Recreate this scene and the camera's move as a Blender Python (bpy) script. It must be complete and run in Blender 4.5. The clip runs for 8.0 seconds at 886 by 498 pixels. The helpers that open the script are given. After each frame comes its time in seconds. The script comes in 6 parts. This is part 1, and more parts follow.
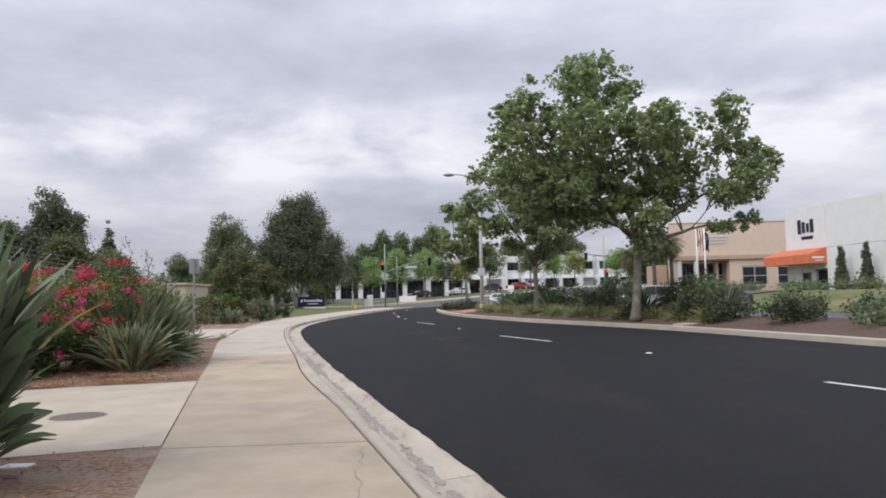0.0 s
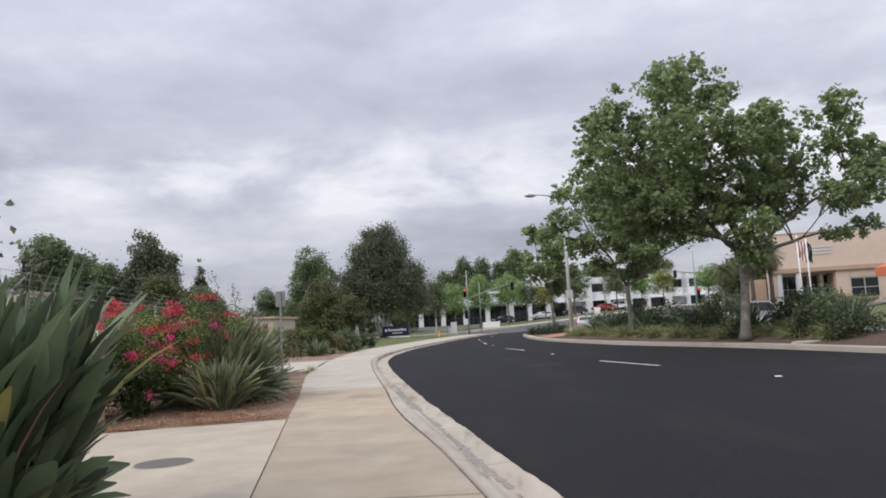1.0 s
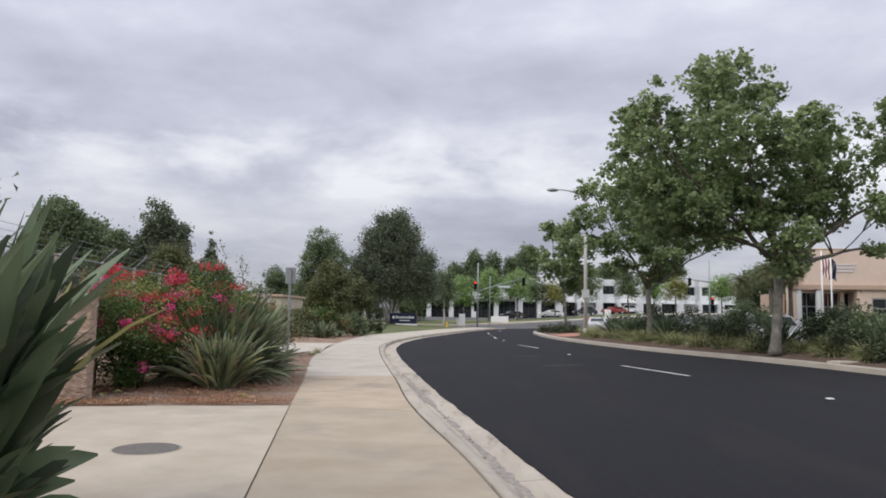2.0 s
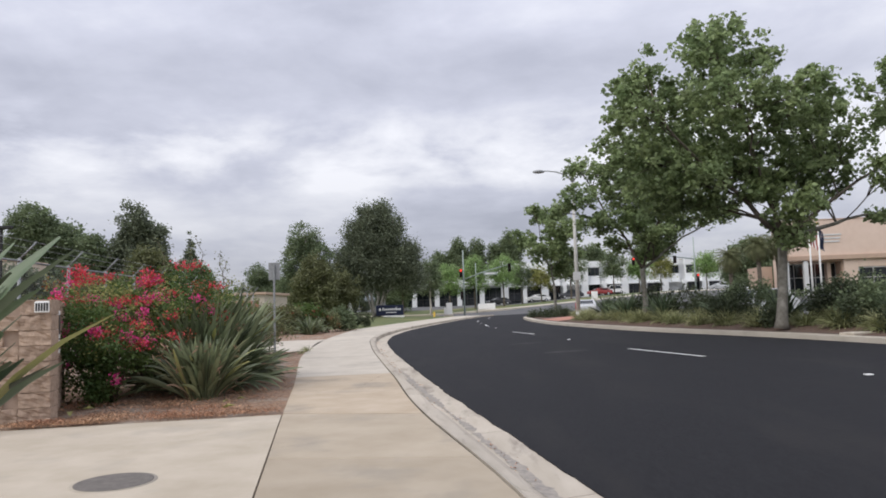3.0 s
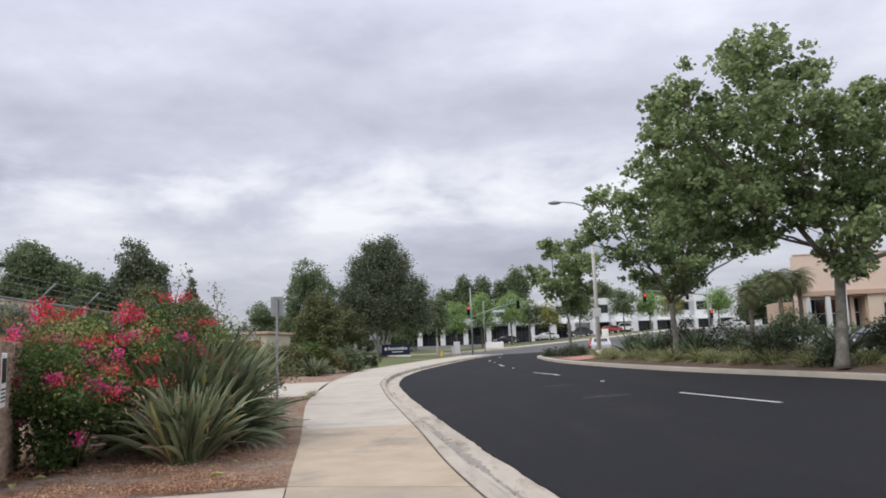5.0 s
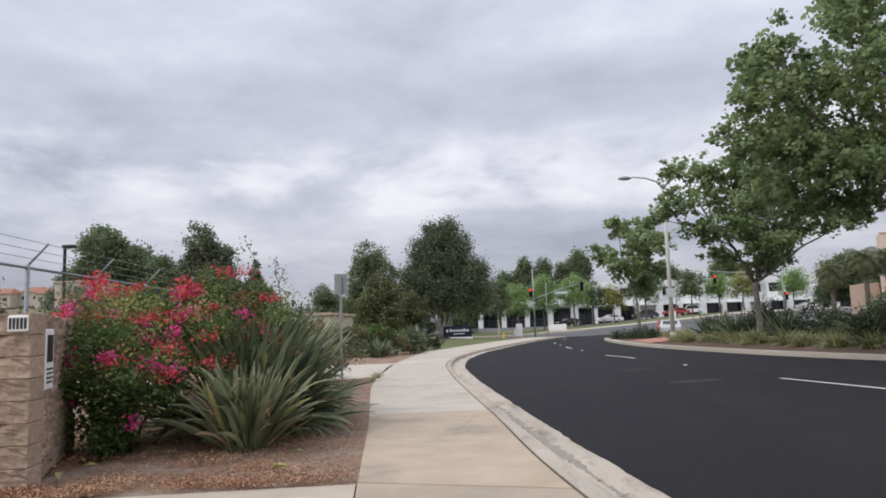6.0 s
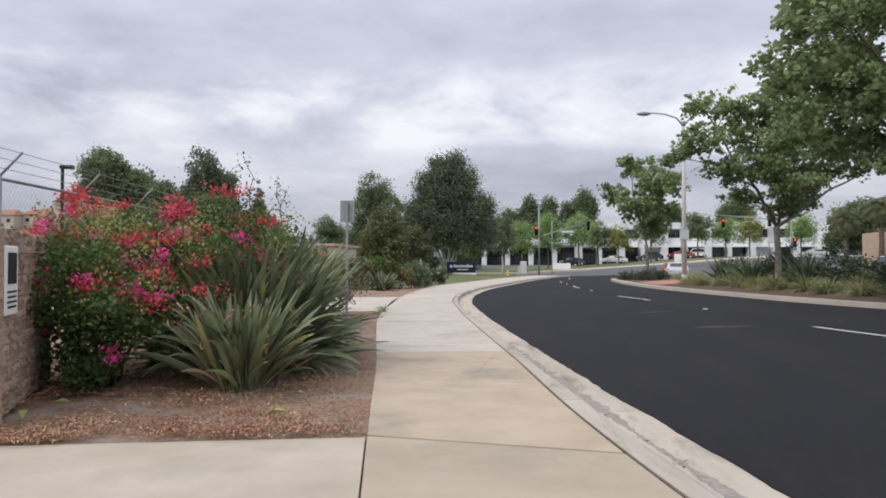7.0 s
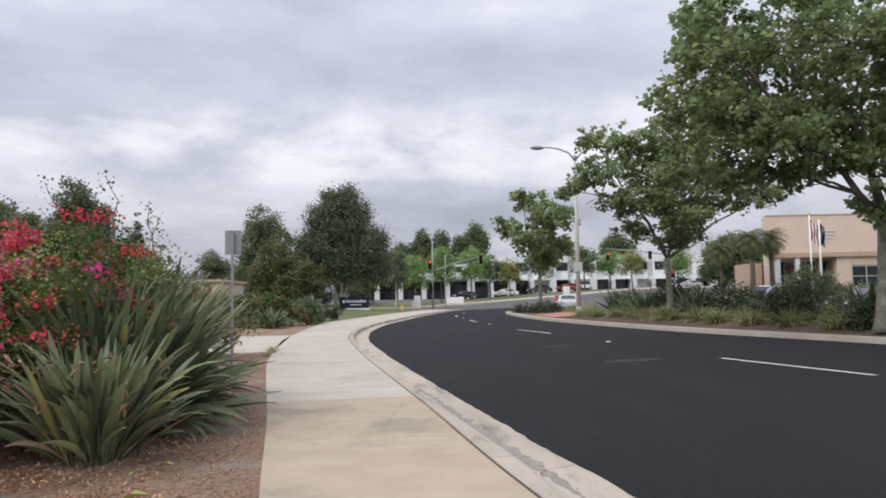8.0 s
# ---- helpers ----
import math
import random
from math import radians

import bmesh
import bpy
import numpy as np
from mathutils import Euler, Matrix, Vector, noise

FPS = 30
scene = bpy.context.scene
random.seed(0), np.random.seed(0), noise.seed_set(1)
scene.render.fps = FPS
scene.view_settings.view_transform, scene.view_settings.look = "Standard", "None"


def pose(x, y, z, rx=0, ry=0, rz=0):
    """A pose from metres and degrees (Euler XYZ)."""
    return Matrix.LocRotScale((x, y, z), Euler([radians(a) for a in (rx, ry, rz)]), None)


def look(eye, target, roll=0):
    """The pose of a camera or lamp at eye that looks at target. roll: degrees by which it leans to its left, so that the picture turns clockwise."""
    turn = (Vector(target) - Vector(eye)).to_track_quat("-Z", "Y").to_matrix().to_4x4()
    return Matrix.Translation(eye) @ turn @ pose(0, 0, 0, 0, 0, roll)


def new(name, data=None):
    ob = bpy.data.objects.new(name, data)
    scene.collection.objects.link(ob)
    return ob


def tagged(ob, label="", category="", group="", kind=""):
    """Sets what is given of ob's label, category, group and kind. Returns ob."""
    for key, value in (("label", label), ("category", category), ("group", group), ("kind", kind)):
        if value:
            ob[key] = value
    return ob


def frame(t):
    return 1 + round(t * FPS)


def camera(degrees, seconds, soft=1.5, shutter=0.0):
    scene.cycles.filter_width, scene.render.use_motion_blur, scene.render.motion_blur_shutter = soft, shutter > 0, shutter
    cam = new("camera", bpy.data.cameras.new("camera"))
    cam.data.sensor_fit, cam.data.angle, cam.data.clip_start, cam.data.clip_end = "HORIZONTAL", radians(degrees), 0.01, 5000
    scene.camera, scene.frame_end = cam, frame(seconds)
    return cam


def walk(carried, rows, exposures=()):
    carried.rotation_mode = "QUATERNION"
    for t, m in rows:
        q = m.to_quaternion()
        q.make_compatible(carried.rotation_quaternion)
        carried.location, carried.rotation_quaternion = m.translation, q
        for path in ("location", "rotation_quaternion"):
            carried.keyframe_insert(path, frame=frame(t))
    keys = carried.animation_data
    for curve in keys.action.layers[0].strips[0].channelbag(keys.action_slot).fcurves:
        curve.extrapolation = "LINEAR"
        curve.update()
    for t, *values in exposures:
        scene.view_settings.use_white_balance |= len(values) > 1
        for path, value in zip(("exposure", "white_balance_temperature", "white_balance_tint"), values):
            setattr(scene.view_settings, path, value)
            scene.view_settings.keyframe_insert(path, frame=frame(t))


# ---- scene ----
cam = camera(64.4, 8.0, soft=1.8)
PATH = [
    (0, (-0.193, -1.328, 1.41), (-0.017, 0.66, 1.543), -1.2),
    (0.2, (-0.268, -1.129, 1.409), (-0.226, 0.868, 1.51), -0.9),
    (0.5, (-0.311, -0.865, 1.405), (-0.359, 1.129, 1.547), -0.5),
    (0.7, (-0.356, -0.637, 1.404), (-0.398, 1.357, 1.552), -0.8),
    (1, (-0.42, -0.339, 1.415), (-0.466, 1.649, 1.63), -3.2),
    (1.2, (-0.517, -0.086, 1.415), (-0.603, 1.901, 1.627), -2.7),
    (1.5, (-0.613, 0.243, 1.402), (-0.736, 2.222, 1.66), 2.0),
    (1.7, (-0.667, 0.456, 1.392), (-0.762, 2.443, 1.595), 1.9),
    (2.8, (-0.986, 1.644, 1.422), (-1.038, 3.636, 1.596), -1.3),
    (3, (-1.064, 1.882, 1.41), (-1.091, 3.876, 1.57), -1.8),
    (3.2, (-1.082, 2.133, 1.442), (-1.125, 4.124, 1.624), -2.5),
    (3.5, (-1.194, 2.388, 1.425), (-1.23, 4.374, 1.658), -2.1),
    (3.7, (-1.253, 2.609, 1.423), (-1.273, 4.593, 1.671), -1.5),
    (4, (-1.323, 2.927, 1.421), (-1.323, 4.913, 1.656), -2.0),
    (4.2, (-1.387, 3.145, 1.427), (-1.395, 5.13, 1.667), -2.4),
    (5.3, (-1.7, 4.319, 1.418), (-1.765, 6.3, 1.691), -1.5),
    (5.5, (-1.776, 4.538, 1.414), (-1.898, 6.517, 1.679), -1.0),
    (5.8, (-1.878, 4.863, 1.392), (-2.106, 6.825, 1.703), -1.4),
    (6, (-1.934, 5.094, 1.375), (-2.135, 7.071, 1.601), -1.9),
    (6.2, (-1.966, 5.279, 1.37), (-2.174, 7.257, 1.578), -2.1),
    (6.5, (-2.086, 5.65, 1.38), (-2.356, 7.623, 1.562), 0.0),
    (6.8, (-2.195, 5.925, 1.354), (-2.418, 7.906, 1.513), 0.2),
    (7, (-2.27, 6.169, 1.343), (-2.485, 8.157, 1.387), 0.0),
    (7.2, (-2.323, 6.339, 1.326), (-2.582, 8.32, 1.413), -1.8),
    (7.5, (-2.399, 6.663, 1.353), (-2.666, 8.643, 1.443), -2.3),
    (7.8, (-2.456, 7.007, 1.355), (-2.512, 8.996, 1.552), -0.5),
    (8, (-2.511, 7.235, 1.35), (-2.419, 9.228, 1.49), -0.8),
]
walk(cam, [(t, look(eye, target, roll)) for t, eye, target, roll in PATH], [(0, -0.02), (0.5, 0.0), (1.0, -0.07), (1.5, -0.13), (3.0, 0.0), (4.0, 0.0), (5.5, 0.02), (6.0, -0.06), (6.8, 0.02), (8.0, 0.0)])
# ---------------- world and light ----------------
def make_world():
    w = bpy.data.worlds.new("overcast_sky")
    scene.world = w
    w.use_nodes = True
    nt = w.node_tree
    nt.nodes.clear()
    N, L = nt.nodes.new, nt.links.new
    out, bg = N("ShaderNodeOutputWorld"), N("ShaderNodeBackground")
    sky = N("ShaderNodeTexSky")
    sky.sky_type, sky.sun_disc = "NISHITA", False
    sky.sun_elevation, sky.sun_rotation = radians(46), radians(234)
    tc = N("ShaderNodeTexCoord")
    sep = N("ShaderNodeSeparateXYZ")
    L(tc.outputs["Generated"], sep.inputs[0])

    def mth(op, a, b=None, c=None):
        n = N("ShaderNodeMath")
        n.operation = op
        for i, v in enumerate((a, b, c)):
            if v is None:
                continue
            if isinstance(v, (int, float)):
                n.inputs[i].default_value = v
            else:
                L(v, n.inputs[i])
        return n.outputs[0]
    up = mth("MAXIMUM", sep.outputs[2], 0.0)
    den = mth("ADD", up, 0.16)
    com = N("ShaderNodeCombineXYZ")
    L(mth("DIVIDE", sep.outputs[0], den), com.inputs[0])
    L(mth("DIVIDE", sep.outputs[1], den), com.inputs[1])
    com.inputs[2].default_value = 3.7

    def ns(scale, detail, rough, dist, off):
        m = N("ShaderNodeMapping")
        m.inputs["Location"].default_value = off
        L(com.outputs[0], m.inputs[0])
        n = N("ShaderNodeTexNoise")
        n.inputs["Scale"].default_value, n.inputs["Detail"].default_value = scale, detail
        n.inputs["Roughness"].default_value, n.inputs["Distortion"].default_value = rough, dist
        L(m.outputs[0], n.inputs["Vector"])
        return n.outputs["Fac"]
    big = ns(0.50, 2.0, 0.45, 0.0, (5.3, 1.45, 0))
    mid = ns(1.3, 6.0, 0.55, 0.15, (4.1, 2.2, 0))
    # a bright break under the cloud deck, torn into long streaks
    st = N("ShaderNodeMapping")
    st.inputs["Scale"].default_value = (1.0, 1.0, 2.5)
    L(tc.outputs["Generated"], st.inputs[0])
    streak = N("ShaderNodeTexNoise")
    streak.inputs["Scale"].default_value, streak.inputs["Detail"].default_value, streak.inputs["Roughness"].default_value, streak.inputs["Distortion"].default_value = 5.0, 7.0, 0.56, 0.2
    L(st.outputs[0], streak.inputs["Vector"])
    sf = streak.outputs["Fac"]
    off = mth("DIVIDE", mth("SUBTRACT", mth("ADD", up, mth("MULTIPLY", mth("SUBTRACT", mid, 0.5), 0.10)), 0.212), 0.046)
    band = mth("POWER", 2.718, mth("MULTIPLY", mth("MULTIPLY", off, off), -1.0))
    base = mth("ADD", mth("MULTIPLY", mth("SUBTRACT", big, 0.5), 0.30), mth("ADD", mth("MULTIPLY", mth("SUBTRACT", mid, 0.5), 0.30), 0.492))
    fine = mth("MULTIPLY", mth("SUBTRACT", sf, 0.5), 0.16)
    mix = mth("ADD", mth("ADD", base, fine), mth("MULTIPLY", band, mth("MULTIPLY", mth("MAXIMUM", mth("SUBTRACT", sf, 0.37), 0.0), 0.55)))
    ramp = N("ShaderNodeValToRGB")
    cr = ramp.color_ramp
    cr.elements[0].position, cr.elements[0].color = 0.40, (0.42, 0.435, 0.52, 1)
    cr.elements[1].position, cr.elements[1].color = 0.62, (0.83, 0.835, 0.89, 1)
    e = cr.elements.new(0.475)
    e.color = (0.54, 0.555, 0.65, 1)
    e = cr.elements.new(0.545)
    e.color = (0.70, 0.71, 0.78, 1)
    L(mix, ramp.inputs[0])
    # an overcast dome is brighter towards the zenith
    low = mth("SUBTRACT", 1.0, mth("POWER", mth("SUBTRACT", 1.0, mth("MINIMUM", mth("DIVIDE", up, 0.22), 1.0)), 2.0))
    gain = mth("ADD", mth("MULTIPLY", mth("POWER", up, 1.6), ZENITH), mth("ADD", mth("MULTIPLY", low, 0.36), 0.70))
    vm = N("ShaderNodeVectorMath")
    vm.operation = "SCALE"
    L(ramp.outputs[0], vm.inputs[0])
    L(gain, vm.inputs["Scale"])
    vs = N("ShaderNodeVectorMath")
    vs.operation = "SCALE"
    L(sky.outputs[0], vs.inputs[0])
    vs.inputs["Scale"].default_value = 0.1
    mx = N("ShaderNodeMix")
    mx.data_type = "RGBA"
    mx.inputs["Factor"].default_value = 0.93
    L(vs.outputs[0], mx.inputs["A"])
    L(vm.outputs[0], mx.inputs["B"])
    L(mx.outputs["Result"], bg.inputs["Color"])
    bg.inputs["Strength"].default_value = SKY
    L(bg.outputs[0], out.inputs[0])


SKY, ZENITH, SUN = 1.0, 1.5, 1.8
make_world()
sun_data = bpy.data.lights.new("sun", "SUN")
sun_data.energy, sun_data.angle, sun_data.color = SUN, radians(40), (1.0, 0.95, 0.88)
sun = new("sun", sun_data)
sun.matrix_world = look((0, 0, 60), (46, 34, 0))


# ---------------- materials ----------------
def mat(name, c1, c2, scale=4.0, rough=0.85, bump=0.0, bscale=60.0, c3=None, s3=0.6, metal=0.0, island=0.0, obj=0.0, trans=0.0, spec=0.3, p3=0.55, stretch=None):
    """Two-scale mottled surface: c1 to c2 by a noise of that scale, c3 in larger stains, fine relief."""
    m = bpy.data.materials.new(name)
    m.use_nodes = True
    nt = m.node_tree
    N, L = nt.nodes.new, nt.links.new
    b = nt.nodes["Principled BSDF"]
    geo = N("ShaderNodeNewGeometry")
    tc = N("ShaderNodeTexCoord")
    src = geo.outputs["Position"]
    if stretch:
        mp = N("ShaderNodeMapping")
        mp.inputs["Scale"].default_value = stretch
        L(src, mp.inputs[0])
        src = mp.outputs[0]

    def ns(s, d=5.0, r=0.6):
        n = N("ShaderNodeTexNoise")
        n.inputs["Scale"].default_value, n.inputs["Detail"].default_value, n.inputs["Roughness"].default_value = s, d, r
        L(src, n.inputs["Vector"])
        return n.outputs["Fac"]

    def ramp(f, p0, p1):
        n = N("ShaderNodeMapRange")
        n.inputs["From Min"].default_value, n.inputs["From Max"].default_value = p0, p1
        L(f, n.inputs["Value"])
        return n.outputs[0]

    def mix(f, a, bb, mode="MIX"):
        n = N("ShaderNodeMix")
        n.data_type, n.blend_type = "RGBA", mode
        if isinstance(f, float):
            n.inputs["Factor"].default_value = f
        else:
            L(f, n.inputs["Factor"])
        for key, v in (("A", a), ("B", bb)):
            if isinstance(v, tuple):
                n.inputs[key].default_value = (*v, 1)
            else:
                L(v, n.inputs[key])
        return n.outputs["Result"]
    col = mix(ramp(ns(scale), 0.32, 0.68), c1, c2)
    if c3:
        col = mix(ramp(ns(s3, 4.0, 0.65), p3, p3 + 0.17), col, c3)
    for amount, node in ((island, geo.outputs["Random Per Island"]), (obj, N("ShaderNodeObjectInfo").outputs["Random"])):
        if amount:
            h = N("ShaderNodeMapRange")
            h.inputs["To Min"].default_value, h.inputs["To Max"].default_value = 1 - amount, 1 + amount
            L(node, h.inputs["Value"])
            hs = N("ShaderNodeHueSaturation")
            L(h.outputs[0], hs.inputs["Value"])
            L(col, hs.inputs["Color"])
            col = hs.outputs[0]
    L(col, b.inputs["Base Color"])
    b.inputs["Roughness"].default_value, b.inputs["Metallic"].default_value = rough, metal
    b.inputs["Specular IOR Level"].default_value = spec
    if bump:
        bp = N("ShaderNodeBump")
        bp.inputs["Strength"].default_value, bp.inputs["Distance"].default_value = bump, 0.02
        L(ns(bscale, 6.0, 0.7), bp.inputs["Height"])
        L(bp.outputs[0], b.inputs["Normal"])
    if trans:
        t = N("ShaderNodeBsdfTranslucent")
        L(col, t.inputs["Color"])
        ms = N("ShaderNodeMixShader")
        ms.inputs[0].default_value = trans
        L(b.outputs[0], ms.inputs[1])
        L(t.outputs[0], ms.inputs[2])
        L(ms.outputs[0], nt.nodes["Material Output"].inputs["Surface"])
    return m


def lamp_mat(name, color, strength):
    m = bpy.data.materials.new(name)
    m.use_nodes = True
    b = m.node_tree.nodes["Principled BSDF"]
    b.inputs["Base Color"].default_value = (*color, 1)
    b.inputs["Emission Color"].default_value = (*color, 1)
    b.inputs["Emission Strength"].default_value = strength
    return m


def glass_mat(name, color, rough=0.05):
    m = bpy.data.materials.new(name)
    m.use_nodes = True
    b = m.node_tree.nodes["Principled BSDF"]
    b.inputs["Base Color"].default_value = (*color, 1)
    b.inputs["Roughness"].default_value, b.inputs["Specular IOR Level"].default_value = rough, 0.6
    return m


ASPHALT = mat("fresh_asphalt", (0.0125, 0.0125, 0.0145), (0.0205, 0.0205, 0.023), 30, 0.8, 0.5, 220, (0.023, 0.022, 0.023), 0.8, spec=0.165, p3=0.5, stretch=(1.0, 0.22, 1.0))
OLD_ASPHALT = mat("old_asphalt", (0.10, 0.10, 0.10), (0.15, 0.15, 0.15), 9, 0.9, 0.4, 120, (0.08, 0.08, 0.08), 0.3)
CONCRETE = mat("pavement_concrete", (0.425, 0.342, 0.245), (0.515, 0.428, 0.325), 1.6, 0.9, 0.25, 140, (0.31, 0.27, 0.215), 0.55, obj=0.07, p3=0.52)
CONCRETE_PALE = mat("pale_concrete", (0.445, 0.40, 0.332), (0.525, 0.475, 0.402), 1.6, 0.9, 0.25, 140, (0.36, 0.325, 0.275), 0.5, obj=0.05)
GUTTER = mat("gutter_concrete", (0.40, 0.352, 0.285), (0.49, 0.438, 0.365), 2.4, 0.9, 0.3, 110, (0.22, 0.19, 0.16), 1.6, obj=0.08, p3=0.55, stretch=(1.6, 0.35, 1.0))
CONCRETE_DRIVE = mat("driveway_concrete", (0.40, 0.345, 0.265), (0.49, 0.43, 0.345), 1.4, 0.9, 0.25, 140, (0.36, 0.32, 0.265), 0.6, obj=0.04, p3=0.54)
CONCRETE_GREY = mat("greyed_concrete", (0.345, 0.288, 0.212), (0.425, 0.362, 0.278), 1.1, 0.9, 0.3, 140, (0.30, 0.265, 0.215), 0.7, obj=0.05, p3=0.52)
JOINT = mat("joint_dirt", (0.075, 0.062, 0.05), (0.13, 0.105, 0.085), 12, 0.95, 0.3)
SOIL = mat("mulch_soil", (0.15, 0.088, 0.058), (0.40, 0.275, 0.19), 22, 0.95, 1.0, 55, (0.33, 0.285, 0.235), 1.3, p3=0.5)
MEDIAN_SOIL = mat("median_soil", (0.09, 0.06, 0.045), (0.16, 0.105, 0.08), 8, 0.95, 0.8, 30, (0.13, 0.10, 0.08), 0.6)
LAWN = mat("lawn", (0.085, 0.115, 0.045), (0.145, 0.160, 0.068), 1.1, 0.95, 0.5, 30, (0.22, 0.20, 0.09), 0.12, p3=0.5)
EARTH = mat("dry_earth", (0.16, 0.15, 0.09), (0.22, 0.20, 0.12), 0.3, 0.95, 0.3, 8, (0.12, 0.14, 0.07), 0.03)
BRICKPAVE = mat("red_paving", (0.36, 0.17, 0.12), (0.46, 0.24, 0.18), 6, 0.9, 0.4, 60)
WHITE_PAINT = mat("road_paint", (0.62, 0.62, 0.60), (0.75, 0.75, 0.73), 9, 0.7, 0.2, 120, (0.4, 0.4, 0.4), 2.5, p3=0.6)
BARK = mat("tree_bark", (0.085, 0.07, 0.055), (0.17, 0.145, 0.115), 7, 0.95, 0.8, 25, (0.27, 0.24, 0.20), 1.6, p3=0.56)
BARK_PLANE = mat("plane_bark", (0.12, 0.11, 0.092), (0.22, 0.21, 0.18), 6, 0.95, 0.7, 25, (0.31, 0.30, 0.265), 1.8, p3=0.52)
BARK_DARK = mat("dark_bark", (0.09, 0.07, 0.05), (0.16, 0.12, 0.09), 7, 0.95, 0.8, 25)
BARK_PALE = mat("pale_bark", (0.40, 0.37, 0.32), (0.58, 0.55, 0.50), 5, 0.9, 0.6, 20, (0.25, 0.21, 0.17), 1.2)


def leaf_mat(name, a, b, tr=0.3, isl=0.28, rough=0.6, spec=0.3):
    return mat(name, a, b, 0.9, rough, 0, 1, None, island=isl, trans=tr, spec=spec)


LEAF_SYC = leaf_mat("plane_leaf", (0.180, 0.245, 0.115), (0.345, 0.415, 0.200), 0.52, 0.36)
LEAF_DARK = leaf_mat("dark_leaf", (0.140, 0.168, 0.112), (0.228, 0.258, 0.165), 0.4)
LEAF_MID = leaf_mat("mid_leaf", (0.140, 0.188, 0.105), (0.240, 0.288, 0.155), 0.4)
LEAF_SHRUB = leaf_mat("shrub_leaf", (0.050, 0.066, 0.036), (0.098, 0.118, 0.062), 0.3)
LEAF_BRIGHT = leaf_mat("bright_leaf", (0.24, 0.36, 0.14), (0.37, 0.49, 0.21), 0.5)
LEAF_OLIVE = leaf_mat("olive_leaf", (0.125, 0.14, 0.065), (0.20, 0.21, 0.10), 0.3)
LEAF_YELLOW = leaf_mat("yellow_leaf", (0.26, 0.28, 0.09), (0.36, 0.35, 0.13), 0.35)
LEAF_BOUG = leaf_mat("bougainvillea_leaf", (0.050, 0.095, 0.028), (0.150, 0.215, 0.060), 0.35)
BRACT_RED = leaf_mat("red_bract", (0.62, 0.045, 0.075), (0.72, 0.10, 0.12), 0.35, 0.3)
BRACT_PINK = leaf_mat("magenta_bract", (0.74, 0.06, 0.27), (0.82, 0.13, 0.36), 0.35, 0.3)
RUSTY = leaf_mat("rusty_leaf", (0.26, 0.085, 0.04), (0.36, 0.14, 0.07), 0.25)
STRAP = leaf_mat("strap_leaf", (0.088, 0.118, 0.060), (0.250, 0.280, 0.160), 0.2, 0.6, 0.45, 0.45)
STRAP_DEEP = leaf_mat("paddle_leaf", (0.060, 0.096, 0.052), (0.145, 0.185, 0.102), 0.2, 0.6, 0.42, 0.4)
STRAP_YEL = leaf_mat("yellowed_leaf", (0.30, 0.31, 0.10), (0.40, 0.38, 0.16), 0.2, 0.3)
DRY = leaf_mat("dry_leaf", (0.26, 0.16, 0.105), (0.40, 0.28, 0.19), 0.15, 0.35, 0.85)
LITTER = leaf_mat("leaf_litter", (0.34, 0.16, 0.095), (0.50, 0.33, 0.21), 0.1, 0.6, 0.9)
GRASSY = leaf_mat("tuft_blade", (0.22, 0.245, 0.11), (0.42, 0.42, 0.225), 0.35, 0.45)
STUCCO_PINK = mat("pink_stucco", (0.67, 0.53, 0.435), (0.71, 0.57, 0.475), 1.5, 0.9, 0.2, 40, (0.62, 0.49, 0.40), 0.15)
STUCCO_BAND = mat("tan_stucco", (0.48, 0.35, 0.27), (0.53, 0.39, 0.30), 1.5, 0.9, 0.2, 40)
STUCCO_WHITE = mat("white_stucco", (0.74, 0.76, 0.76), (0.80, 0.81, 0.80), 1.0, 0.9, 0.15, 40, (0.70, 0.72, 0.72), 0.12)
STUCCO_BEIGE = mat("beige_stucco", (0.50, 0.44, 0.36), (0.56, 0.50, 0.42), 1.0, 0.9, 0.15, 40)
GLASS = glass_mat("dark_glass", (0.02, 0.025, 0.03))
FRAME = mat("window_frame", (0.10, 0.10, 0.10), (0.14, 0.14, 0.14), 5, 0.5)
FRAME_PALE = mat("pale_frame", (0.55, 0.56, 0.55), (0.62, 0.62, 0.61), 5, 0.5)
GALV = mat("galvanised_steel", (0.25, 0.26, 0.265), (0.34, 0.35, 0.35), 14, 0.6, 0.1, 60, (0.20, 0.20, 0.195), 2, metal=0.3)
POLE = mat("concrete_pole", (0.50, 0.49, 0.46), (0.58, 0.57, 0.53), 6, 0.85, 0.2, 80)
BLACK = mat("black_metal", (0.02, 0.02, 0.02), (0.035, 0.035, 0.035), 8, 0.55)
GREEN_POLE = mat("weathered_green_metal", (0.30, 0.36, 0.33), (0.38, 0.43, 0.40), 8, 0.6)
BLOCK = mat("split_block", (0.34, 0.25, 0.185), (0.50, 0.375, 0.285), 13, 0.95, 1.0, 26, (0.30, 0.21, 0.16), 1.5, obj=0.12)
MORTAR = mat("mortar", (0.32, 0.24, 0.185), (0.42, 0.32, 0.25), 8, 0.95, 0.4)
ORANGE = mat("orange_canvas", (0.60, 0.17, 0.085), (0.68, 0.21, 0.11), 1.5, 0.85, 0.1, 60)
NAVY = mat("navy_panel", (0.012, 0.018, 0.045), (0.018, 0.026, 0.06), 2, 0.45)
WHITE = mat("white_paint", (0.80, 0.80, 0.78), (0.86, 0.86, 0.84), 4, 0.6, 0.05, 50, (0.62, 0.60, 0.57), 1.2, p3=0.6)
